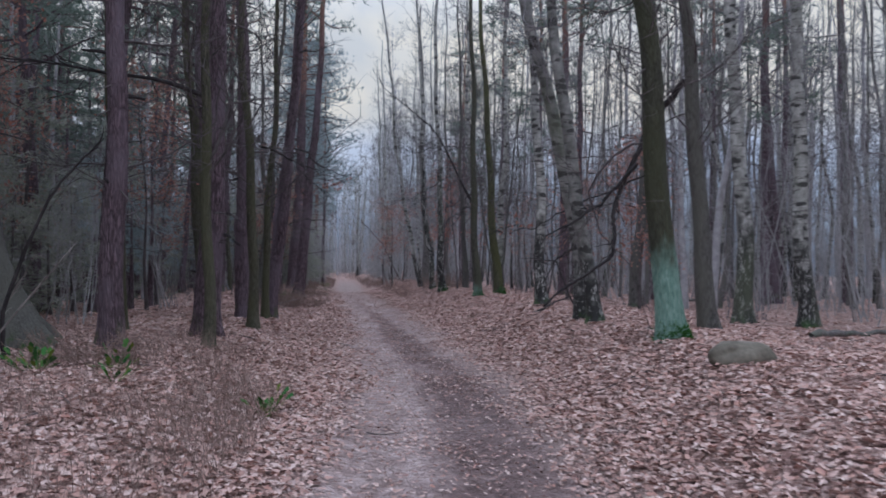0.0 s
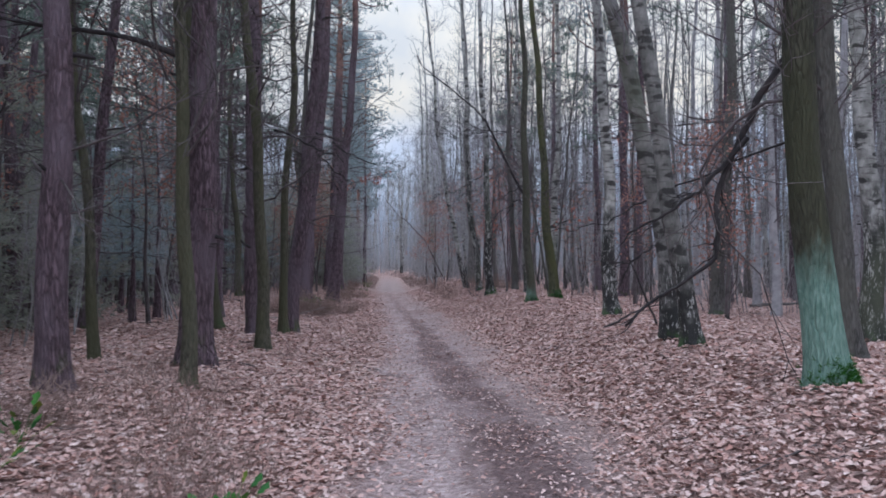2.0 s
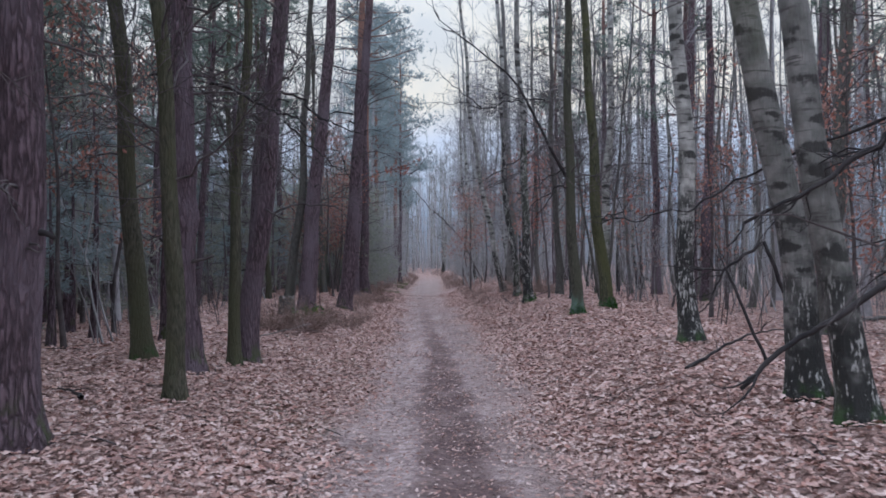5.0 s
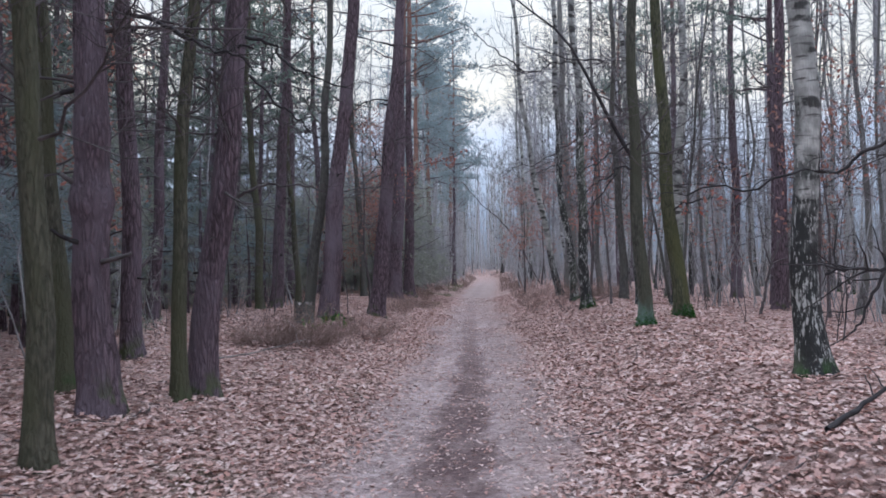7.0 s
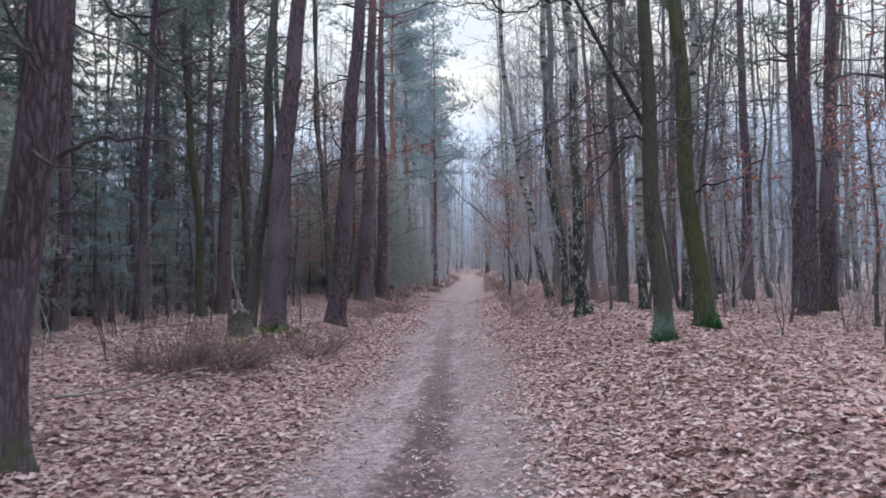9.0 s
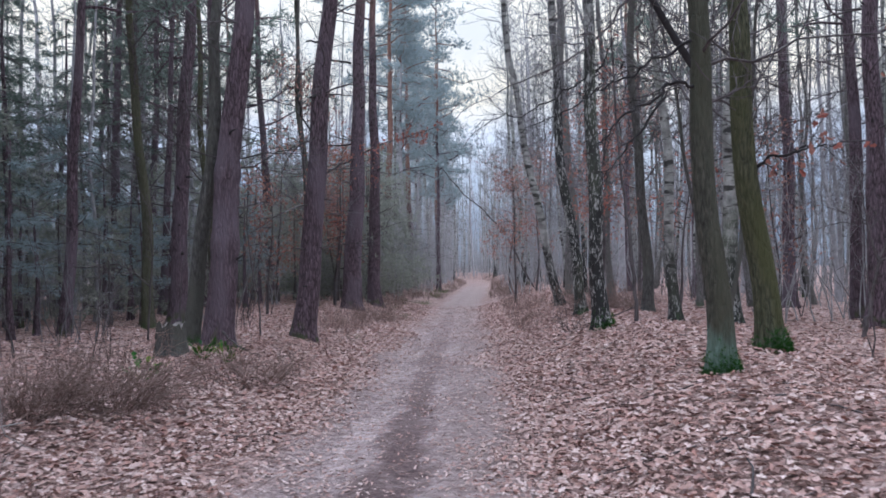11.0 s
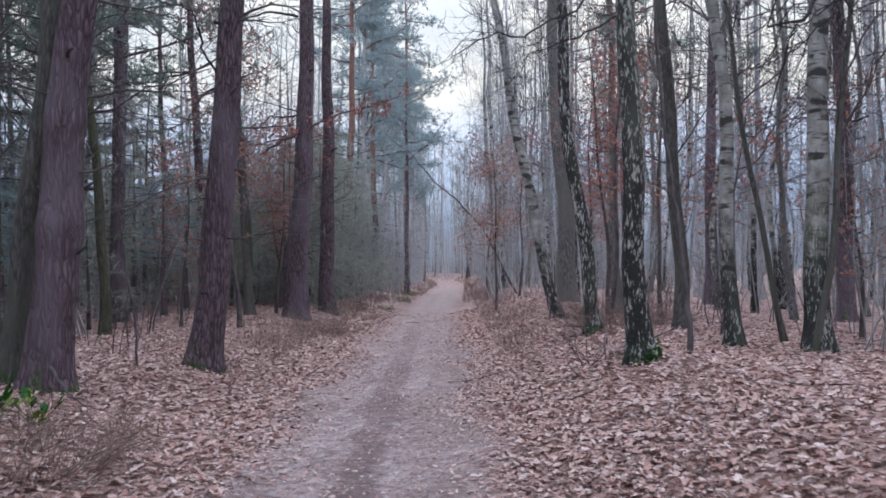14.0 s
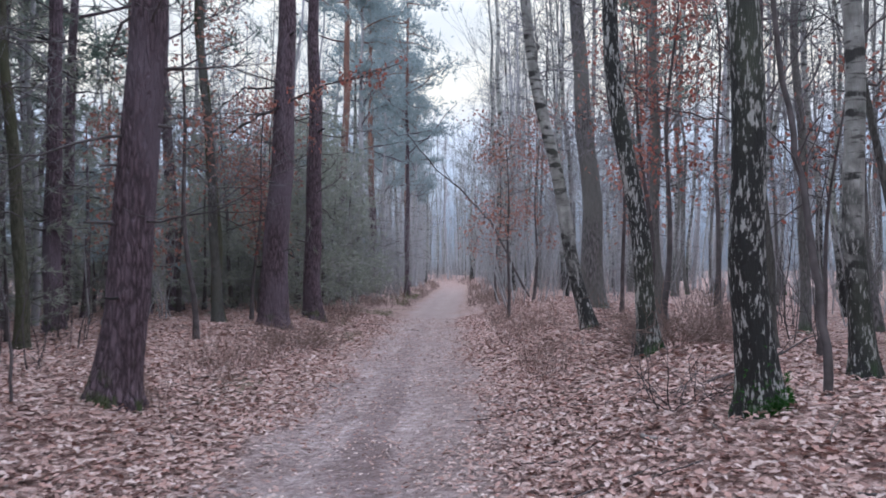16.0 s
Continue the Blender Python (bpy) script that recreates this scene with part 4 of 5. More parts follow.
# ---- undergrowth ----
def brush_model(seed, stems, tall, mat, name="bush", label="leafless grey thicket of thin upright stems", wide=0.5):
    rng = np.random.default_rng(seed)
    root, s, fine = new(name), Shape(), Shape()
    for _ in range(stems):
        a, d = rng.uniform(0, 6.28), wide * rng.random() ** 0.5
        h = tall * rng.uniform(0.5, 1.1)
        way = np.array([rng.normal(0, 0.18), rng.normal(0, 0.18), 1.0])
        b, _ = wander((d * np.cos(a), d * np.sin(a), -0.05), way / np.linalg.norm(way), h, 6, rng, 0.12, 0.06)
        r = 0.004 + 0.0035 * h
        s.tube(b, np.linspace(r, 0.003, 7), 4, cap=False)
        for _ in range(int(4 + 4 * h)):
            q = rng.integers(2, 7)
            e = (b[q] - b[q - 1]) / np.linalg.norm(b[q] - b[q - 1]) * 0.8 + rng.normal(0, 0.55, 3)
            c, _ = wander(b[q], e / np.linalg.norm(e), h * rng.uniform(0.1, 0.3), 3, rng, 0.25, 0.05)
            fine.tube(c, (0.0045, 0.004, 0.003, 0.002), 3, cap=False)
            if h > 2.5:
                for _ in range(1):
                    g, _ = wander(c[rng.integers(1, 4)], rng.normal(0, 0.7, 3) + e * 0.5, 0.35, 2, rng, 0.3, 0.02)
                    fine.tube(g, (0.003, 0.0025, 0.002), 3, cap=False)
    part("stem", s, mat, root)
    part("twigwork", fine, mat, root)
    return tagged(root, label, "bush", "thickets")


def right_brush(rng):
    y = rng.uniform(9, 64)
    return lane(y) + (rng.uniform(6.5, 17) if y < 46 else rng.uniform(3.2, 14)), y


def left_brush(rng):
    y = rng.uniform(8, 66)
    return lane(y) - (rng.uniform(5.2, 16) if y < 42 else rng.uniform(3.0, 14)), y


BRUSH = [brush_model(201, 7, 2.8, HAZE_TWIG), brush_model(202, 12, 1.5, GREY_TWIG), brush_model(203, 4, 4.4, HAZE_TWIG, wide=0.3), brush_model(204, 3, 5.6, HAZE_TWIG, wide=0.25)]
plant(BRUSH, 100, right_brush, 41, 0.7, TAKEN)
plant([copy_thing(b, Matrix()) for b in BRUSH], 95, left_brush, 42, 0.7, TAKEN)


def over_lane(rng):
    y = rng.uniform(44, 82)
    return lane(y) + rng.choice([-1, 1]) * rng.uniform(2.0, 3.4), y


plant([brush_model(209, 5, 5.0, HAZE_TWIG, "bush", "leafless shrub arching over the lane, paled for haze", 0.5), brush_model(210, 6, 3.6, HAZE_TWIG, "bush", "leafless shrub arching over the lane, paled for haze", 0.6), brush_model(211, 3, 7.0, HAZE_TWIG, "bush", "leafless shrub arching over the lane, paled for haze", 0.4)], 26, over_lane, 46, 0.8, TAKEN)


def left_shoots(rng):
    y = rng.uniform(22, 36)
    return lane(y) - rng.uniform(3.9, 6.6), y


def right_shoots(rng):
    y = rng.uniform(16, 44)
    return lane(y) + rng.uniform(4.6, 7.4), y


plant([brush_model(205, 2, 1.7, DARK_TWIG, "seedling", "thin dark bare seedling in the leaf litter", 0.08), brush_model(206, 3, 1.1, DARK_TWIG, "seedling", "thin dark bare seedling in the leaf litter", 0.1)], 20, left_shoots, 44, 0.5, TAKEN)
plant([brush_model(207, 2, 2.2, DARK_TWIG, "seedling", "thin dark bare seedling in the leaf litter", 0.1), brush_model(208, 4, 1.0, DARK_TWIG, "seedling", "thin dark bare seedling in the leaf litter", 0.12)], 22, right_shoots, 45, 0.5, TAKEN)


def thicket_depth():
    """Stems and twigs beyond number that close the view between the trunks."""
    rng = np.random.default_rng(55)
    s = Shape()
    for i in range(4200):
        y = rng.uniform(4, 112)
        d = rng.uniform(8.5, 26) if y < 52 else 2.3 + 22 * rng.random() ** 2
        x = lane(y) + (d if i % 2 else -d)
        if i >= 3800:
            y = rng.uniform(107, 140)
            x = lane(104) - 0.2 * (y - 104) + rng.uniform(-8, 10)
        h = rng.uniform(0.6, 5.2)
        way = np.array([rng.normal(0, 0.16), rng.normal(0, 0.16), 1])
        b, _ = wander((x, y, land1(x, y) - 0.05), way / np.linalg.norm(way), h, 3, rng, 0.12, 0.05)
        s.tube(b, (0.014, 0.011, 0.008, 0.004), 3, cap=False)
        for _ in range(7):
            c, _ = wander(b[rng.integers(1, 4)], rng.normal(0, 0.7, 3) + np.array([0, 0, 0.35]), 0.25 + h * rng.uniform(0.1, 0.28), 2, rng, 0.25, 0.03)
            s.tube(c, (0.006, 0.005, 0.003), 3, cap=False)
    # Stems coloured pale to read as haze between the trunks.
    tagged(new("thicket", mesh_of("thicket", s.v, s.f, HAZE_TWIG)), "grey leafless thicket deep in the wood, paled for haze", "undergrowth", kind="stuff")


thicket_depth()


def conifer_model(seed, tall, needles=None, label="young dusky green conifer in the shade of pines"):
    rng = np.random.default_rng(seed)
    root = new("young_conifer")
    pts = spine(tall, rng.normal(0, 0.02, 2), (0, 0), rng, 0.5)
    shape, rad = trunk_shape(pts, 0.05 + 0.008 * tall, tall, rng, 8, 0.3)
    part("trunk", shape, PINE, root)
    wood, green = Shape(), Shape()
    n = int(7 * tall)
    for i in range(n):
        f = 0.3 + 0.7 * i / n
        j = min(int(np.searchsorted(pts[:, 2], f * tall)), len(pts) - 1)
        a = rng.uniform(0, 6.28)
        long = (1.2 - f) * 0.26 * tall * rng.uniform(0.7, 1.1) + 0.15
        b, _ = wander(pts[j], (np.cos(a), np.sin(a), -0.12), long, 4, rng, 0.1, 0.01)
        wood.tube(b, np.linspace(0.014, 0.004, 5), 3, cap=False)
        for _ in range(int(7 + 9 * long)):
            w = rng.uniform(0.15, 1) * 4
            q = min(int(w), 3)
            p = b[q] + (b[q + 1] - b[q]) * (w - q) + rng.normal(0, 0.06, 3) * np.array([1, 1, 0.6])
            green.tuft(p, (np.cos(a) * 0.7 + rng.normal(0, 0.5), np.sin(a) * 0.7 + rng.normal(0, 0.5), -0.25), 0.17 * rng.uniform(0.7, 1.3), rng, 7)
    part("boughwork", wood, DARK_TWIG, root)
    part("crown", green, needles or NEEDLES, root, "dull green needles", False)
    return tagged(root, label, "tree", "young conifers")


def left_deep(rng):
    y = rng.uniform(8, 40)
    return lane(y) - rng.uniform(8.5, 18), y


plant([conifer_model(301, 8.5), conifer_model(302, 7.0), conifer_model(303, 11.0)], 52, left_deep, 43, 1.3, TAKEN)


def left_under(rng):
    y = rng.uniform(19, 42)
    return lane(y) - rng.uniform(5.6, 9.5), y


# Haze-pale needles lighten the murk under these pines.
plant([conifer_model(306, 2.6, HAZE_NEEDLES, "small thin grey-green conifer under the pines"), conifer_model(307, 3.6, HAZE_NEEDLES, "small thin grey-green conifer under the pines")], 26, left_under, 48, 0.8, TAKEN)


def left_verge(rng):
    y = rng.uniform(44, 76)
    return lane(y) - rng.uniform(3.4, 7.5), y


# Young pines paled to sit in the haze beside the lane.
plant([conifer_model(304, 4.2, HAZE_NEEDLES, "slender young green pine by the lane, paled for haze"), conifer_model(305, 5.6, HAZE_NEEDLES, "slender young green pine by the lane, paled for haze")], 14, left_verge, 47, 1.2, TAKEN)


def undergrown_spruce(seed, tall):
    """A starved young spruce: level wispy boughs from the ground up, half bare."""
    rng = np.random.default_rng(seed)
    root = new("young_spruce")
    pts = spine(tall, rng.normal(0, 0.03, 2), (0, 0), rng, 0.4)
    shape, rad = trunk_shape(pts, 0.02 + 0.008 * tall, tall, rng, 7, 0.3)
    part("trunk", shape, DARK_TWIG, root)
    wood, green = Shape(), Shape()
    n = int(9 * tall)
    for i in range(n):
        f = 0.05 + 0.95 * i / n
        j = min(int(np.searchsorted(pts[:, 2], f * tall)), len(pts) - 1)
        a = rng.uniform(0, 6.28)
        long = (1.1 - f) * 0.30 * tall * rng.uniform(0.6, 1.15) + 0.2
        b, _ = wander(pts[j], (np.cos(a), np.sin(a), rng.uniform(-0.2, 0.15)), long, 4, rng, 0.14, 0.0)
        wood.tube(b, np.linspace(0.011, 0.003, 5), 3, cap=False)
        for _ in range(int(4 + 4 * long)):
            q = rng.integers(1, 5)
            d = b[q] - b[q - 1]
            d = d / np.linalg.norm(d) + rng.normal(0, 0.5, 3) * np.array([1, 1, 0.5])
            c, _ = wander(b[q], d / np.linalg.norm(d), rng.uniform(0.2, 0.5), 2, rng, 0.2, -0.02)
            wood.tube(c, (0.005, 0.004, 0.002), 3, cap=False)
            if rng.random() < 0.8:
                for k in (1, 2):
                    green.tuft(c[k], d * 0.8, 0.2 * rng.uniform(0.7, 1.3), rng, 8)
    part("boughwork", wood, HAZE_TWIG, root)
    part("crown", green, HOARY, root, "sparse hoary grey-green needles", False)
    return tagged(root, "starved grey-green young spruce in the understory", "tree", "understory spruces")


def left_understory(rng):
    y = rng.uniform(13, 62)
    near = np.interp(y, (13, 20, 32, 42, 50, 62), (6.8, 6.6, 6.0, 5.6, 4.0, 3.4))
    return lane(y) - near - 8.0 * rng.random() ** 1.4, y


plant([undergrown_spruce(311, 2.4), undergrown_spruce(312, 3.4), undergrown_spruce(313, 4.6), undergrown_spruce(314, 6.0)], 120, left_understory, 49, 0.75, TAKEN)


def lane_bushes(rng):
    y = rng.uniform(43, 62)
    return lane(y) - rng.uniform(3.2, 6.2), y


plant([undergrown_spruce(315, 4.0), undergrown_spruce(316, 5.2)], 18, lane_bushes, 51, 0.8, TAKEN)


def lane_end(rng):
    y = rng.uniform(98, 112)
    return lane(100) - 0.2 * (y - 100) + rng.uniform(-6, 8), y


plant([brush_model(212, 9, 2.4, HAZE_TWIG, wide=0.7), brush_model(213, 14, 1.3, GREY_TWIG, wide=0.9)], 22, lane_end, 52, 0.8, TAKEN)


def left_canopy(rng):
    y = rng.uniform(-6, 41)
    return lane(y) - rng.uniform(8.6, 17), y


# Extra crowns added to darken the upper left and shade the left bank.
plant([conifer_model(308, 13.0, None, "tall dusky conifer with a dense crown"), conifer_model(309, 15.5, None, "tall dusky conifer with a dense crown")], 26, left_canopy, 50, 1.2, TAKEN)


# ---- oak saplings that keep their withered leaves ----
def leafy_sapling(x, y, tall, seed, leaves=160, lo=0.25, spread=0.9, skin=None, label="thin oak sapling still holding withered rust-red leaves"):
    rng = np.random.default_rng(seed)
    root = tagged(new("oak_sapling"), label, "sapling", "leafy oak saplings")
    root.location = (x, y, land1(x, y) - 0.02)
    pts = spine(tall, rng.normal(0, 0.06, 2), (0, 0), rng, 0.25, 0, 0.05)
    shape, rad = trunk_shape(pts, 0.012 + 0.006 * tall, tall, rng, 7, 0.3)
    part("trunk", shape, DARK_TWIG, root)
    wood, green = Shape(), Shape()
    tips = []
    for _ in range(int(10 + 3 * tall)):
        f = rng.uniform(lo, 0.98)
        j = min(int(np.searchsorted(pts[:, 2], f * tall)), len(pts) - 1)
        a = rng.uniform(0, 6.28)
        b, _ = wander(pts[j], (np.cos(a), np.sin(a), rng.uniform(0, 0.6)), spread * rng.uniform(0.4, 1.1), 4, rng, 0.2, 0.02)
        wood.tube(b, (0.008, 0.006, 0.005, 0.004, 0.003), 4, cap=False)
        for _ in range(4):
            c, _ = wander(b[rng.integers(1, 5)], rng.normal(0, 0.6, 3) + np.array([np.cos(a), np.sin(a), 0.1]) * 0.6, 0.3, 2, rng, 0.3)
            wood.tube(c, (0.004, 0.003, 0.002), 3, cap=False)
            tips += [c[1], c[2]]
    groups = [tips[k] for k in rng.choice(len(tips), max(3, len(tips) // 3), replace=False)]
    for _ in range(int(leaves * 3.2)):
        p = groups[rng.integers(len(groups))] + rng.normal(0, 0.15, 3)
        d = rng.normal(0, 1, 3) + np.array([0, 0, -0.8])
        d /= np.linalg.norm(d)
        w = np.cross(d, rng.normal(0, 1, 3))
        w /= np.linalg.norm(w)
        green.leaf(p, d, w, rng.uniform(0.055, 0.092), rng.uniform(0.0, 0.5))
    part("twigwork", wood, DARK_TWIG, root)
    part("foliage", green, skin or BROWN_LEAF, root, "withered rust-brown leaves", False)
    return root


leafy_sapling(0.0, 36.9, 5.6, 401, 220, 0.35, skin=RED_LEAF)
leafy_sapling(-0.05, 35.0, 5.4, 421, 260, 0.3, 0.8, RED_LEAF, "slim oak sapling with bunches of bright rust-red leaves")
leafy_sapling(1.5, 33.6, 3.4, 422, 90, 0.45, 0.8, RED_LEAF)
leafy_sapling(-2.6, 42.0, 4.4, 402, 260)
leafy_sapling(-2.2, 45.5, 5.0, 403, 260)
leafy_sapling(-0.3, 39.5, 5.0, 404, 240)
leafy_sapling(0.9, 36.2, 5.6, 405, 200)
leafy_sapling(-8.6, 42.6, 5.2, 406, 420)
leafy_sapling(-8.0, 40.7, 5.4, 423, 420, 0.3, 1.3, RED_LEAF, "broad oak sapling thick with rust-red leaves behind pines")
leafy_sapling(-8.3, 36.2, 3.4, 407, 260)
leafy_sapling(-9.4, 45.0, 5.5, 408, 320)
leafy_sapling(4.6, 19.5, 4.4, 409, 200)
leafy_sapling(5.4, 22.6, 4.8, 410, 220)
leafy_sapling(4.9, 28.5, 4.6, 411, 220)
leafy_sapling(3.4, 33.5, 3.6, 412, 150)
leafy_sapling(-7.6, 13.5, 5.2, 413, 420)
leafy_sapling(-8.6, 17.5, 5.0, 414, 380)
leafy_sapling(-7.4, 21.5, 5.0, 415, 320)
leafy_sapling(3.6, 24.0, 5.0, 416, 130)
leafy_sapling(-3.6, 50.0, 4.6, 417, 260)
leafy_sapling(6.0, 26.0, 4.4, 418, 200)
leafy_sapling(-6.6, 18.6, 5.0, 420, 400, 0.45, 1.2)
leafy_sapling(-7.0, 36.0, 6.2, 419, 360, 0.4, 1.3)


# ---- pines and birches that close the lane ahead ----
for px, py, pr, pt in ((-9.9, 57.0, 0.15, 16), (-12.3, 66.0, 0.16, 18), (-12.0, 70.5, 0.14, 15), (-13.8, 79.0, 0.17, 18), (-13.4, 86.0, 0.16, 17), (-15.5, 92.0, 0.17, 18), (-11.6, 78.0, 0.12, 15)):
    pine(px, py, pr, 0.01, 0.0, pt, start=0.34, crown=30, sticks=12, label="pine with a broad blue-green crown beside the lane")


pine(-9.2, 63.5, 0.13, 0.0, 0.0, 18, start=0.32, crown=36, sticks=14, bark=PINE, reach=2.8, label="slim pine close by the lane with loose blue-green pads")


# ---- limbs that hang out from the trees ----
bough(SHATTERED, ((3.62, 12.6, 4.35), (3.38, 12.9, 4.0), (3.2, 13.0, 3.62), (3.0, 13.05, 3.15), (2.85, 13.1, 2.75), (2.72, 13.1, 2.32), (2.76, 13.1, 1.95), (2.69, 13.1, 1.67), (2.26, 13.1, 1.41), (1.91, 13.1, 1.17), (1.56, 13.05, 0.89)), 0.05, BLACK_WOOD, 501, 12, 0.6)
bough(SHATTERED, ((3.0, 13.05, 3.15), (2.77, 13.1, 2.85), (2.45, 13.08, 2.49), (2.08, 13.06, 2.27), (1.6, 13.1, 2.0)), 0.035, BLACK_WOOD, 502, 18, 0.6)
bough(SHATTERED, ((3.6, 13.4, 3.1), (3.0, 14.6, 2.85), (2.14, 15.5, 2.49), (1.69, 15.6, 2.36), (1.26, 15.6, 2.2), (0.85, 15.7, 2.11)), 0.016, BLACK_WOOD, 504, 12, 0.35, label="long thin drooping limb")
bough(LANE_OAK, ((-8.05, 39.8, 4.3), (-7.4, 39.75, 4.6), (-6.82, 39.85, 4.87), (-6.17, 39.95, 5.13), (-5.52, 40.1, 5.26), (-4.74, 40.2, 5.65)), 0.03, DARK_TWIG, 503, 26, 0.5, 7, "long leafy branch reaching over the lane")


bough(O_M, ((0.36, 24.24, 5.06), (-0.16, 24.02, 4.97), (-0.54, 23.83, 5.11), (-0.91, 23.65, 5.19)), 0.016, BLACK_WOOD, 521, 22, 0.7, label="dark bare twiggy limb")
bough(O_M, ((-0.08, 24.16, 5.00), (-0.59, 23.95, 4.94), (-1.01, 23.75, 4.80), (-1.38, 23.56, 4.84), (-1.74, 23.37, 4.83)), 0.015, BLACK_WOOD, 522, 26, 0.6, label="dark bare twiggy limb")
bough(O_M, ((-0.91, 24.01, 4.86), (-1.20, 23.84, 5.04), (-1.48, 23.67, 5.22), (-1.80, 23.49, 5.52)), 0.014, BLACK_WOOD, 523, 14, 0.5, label="dark bare twiggy limb")
bough(O_M, ((0.79, 24.32, 4.12), (0.35, 24.12, 4.01), (-0.21, 23.89, 3.49), (-0.88, 23.65, 3.11)), 0.016, DARK_TWIG, 524, 24, 0.8, label="dark bare twiggy limb")
bough(O_M, ((0.88, 24.33, 3.23), (0.62, 24.17, 3.14), (0.33, 23.99, 2.96), (0.13, 23.84, 2.76), (-0.05, 23.69, 2.64)), 0.017, BLACK_WOOD, 525, 13, 0.5, label="dark bare twiggy limb")
bough(O_M, ((0.60, 24.29, 3.11), (0.32, 24.11, 2.79), (0.11, 23.96, 2.52), (-0.07, 23.80, 2.40)), 0.013, BLACK_WOOD, 526, 10, 0.5, label="dark bare twiggy limb")
bough(O_M, ((0.81, 24.32, 3.61), (0.39, 24.13, 3.33), (0.10, 23.95, 3.24), (-0.16, 23.79, 3.06)), 0.015, BLACK_WOOD, 527, 14, 0.5, label="dark bare twiggy limb")
bough(B_O, ((-0.02, 29.51, 4.66), (-0.57, 29.29, 4.23), (-1.17, 29.06, 3.78), (-1.75, 28.84, 3.69)), 0.016, BLACK_WOOD, 528, 24, 0.6, label="dark bare twiggy limb")
bough(B_O, ((-0.02, 29.50, 4.39), (-0.65, 29.27, 3.90), (-1.09, 29.08, 3.69), (-1.27, 28.92, 3.41)), 0.012, BLACK_WOOD, 529, 16, 0.5, label="dark bare twiggy limb")
bough(O_N, ((1.59, 25.89, 2.58), (1.76, 25.80, 2.77), (2.07, 25.73, 2.80), (2.27, 25.64, 2.83)), 0.022, BLACK_WOOD, 530, 10, 0.5, 3, label="dark twiggy limb with a few withered leaves")
bough(PINE_D, ((-3.35, 18.65, 4.09), (-3.04, 18.58, 3.92), (-2.68, 18.53, 3.69), (-2.21, 18.49, 3.49)), 0.020, BLACK_WOOD, 531, 12, 0.7, label="dark bare twiggy limb")
bough(PINE_D, ((-3.35, 18.65, 3.70), (-3.04, 18.58, 3.37), (-2.73, 18.52, 3.13), (-2.48, 18.44, 2.99)), 0.014, BLACK_WOOD, 532, 10, 0.5, label="dark bare twiggy limb")
bough(PINE_D, ((-3.47, 18.63, 2.40), (-3.15, 18.57, 2.47), (-2.73, 18.52, 2.50), (-2.45, 18.45, 2.43)), 0.018, DARK_TWIG, 533, 7, 0.5, label="dark bare twiggy limb")
bough(PINE_C, ((-3.84, 17.06, 3.86), (-3.31, 17.04, 3.71), (-2.92, 16.98, 3.60), (-2.53, 16.93, 3.33)), 0.022, BLACK_WOOD, 534, 10, 0.6, label="dark bare twiggy limb")
bough(PINE_H, ((-7.18, 39.98, 7.63), (-7.79, 39.76, 7.71), (-8.28, 39.57, 7.50), (-8.56, 39.40, 7.23)), 0.035, BLACK_WOOD, 535, 16, 0.9, label="dark bare twiggy limb")
bough(PINE_H, ((-7.22, 39.97, 5.23), (-7.72, 39.77, 5.11), (-8.14, 39.59, 4.74), (-8.36, 39.43, 4.56)), 0.022, BLACK_WOOD, 536, 16, 0.8, label="dark bare twiggy limb")
bough(PINE_G, ((-5.15, 31.01, 3.89), (-5.43, 30.85, 4.30), (-5.43, 30.72, 4.67), (-5.53, 30.59, 4.92)), 0.020, BLACK_WOOD, 537, 14, 0.6, label="dark bare twiggy limb")
bough(B_O, ((-0.05, 29.50, 4.60), (0.12, 29.41, 4.86), (0.30, 29.32, 5.16)), 0.014, BLACK_WOOD, 538, 12, 0.5, label="dark bare twiggy limb")


# ---- things on the ground ----
def boulder(x, y, long, wide, tall, turn):
    bm = bmesh.new()
    bmesh.ops.create_icosphere(bm, subdivisions=4, radius=1)
    for v in bm.verts:
        n = noise.noise(v.co * 1.4 + Vector((3, 1, 7))) * 0.22 + noise.noise(v.co * 4.0) * 0.06
        flat = 1 - 0.25 * max(0, v.co.z) ** 2
        v.co = Vector((v.co.x * long / 2 * (1 + n), v.co.y * wide / 2 * (1 + n), v.co.z * tall * (1 + n) * flat))
    me = bpy.data.meshes.new("boulder")
    bm.to_mesh(me)
    bm.free()
    me.materials.append(STONE)
    me.polygons.foreach_set("use_smooth", np.ones(len(me.polygons), bool))
    ob = new("boulder", me)
    ob.matrix_world = pose(x, y, land1(x, y) + tall * 0.25, 0, 0, turn)
    return tagged(ob, "long grey-brown boulder sunk into fallen leaves", "boulder")


boulder(2.86, 8.1, 0.66, 0.45, 0.19, 8)


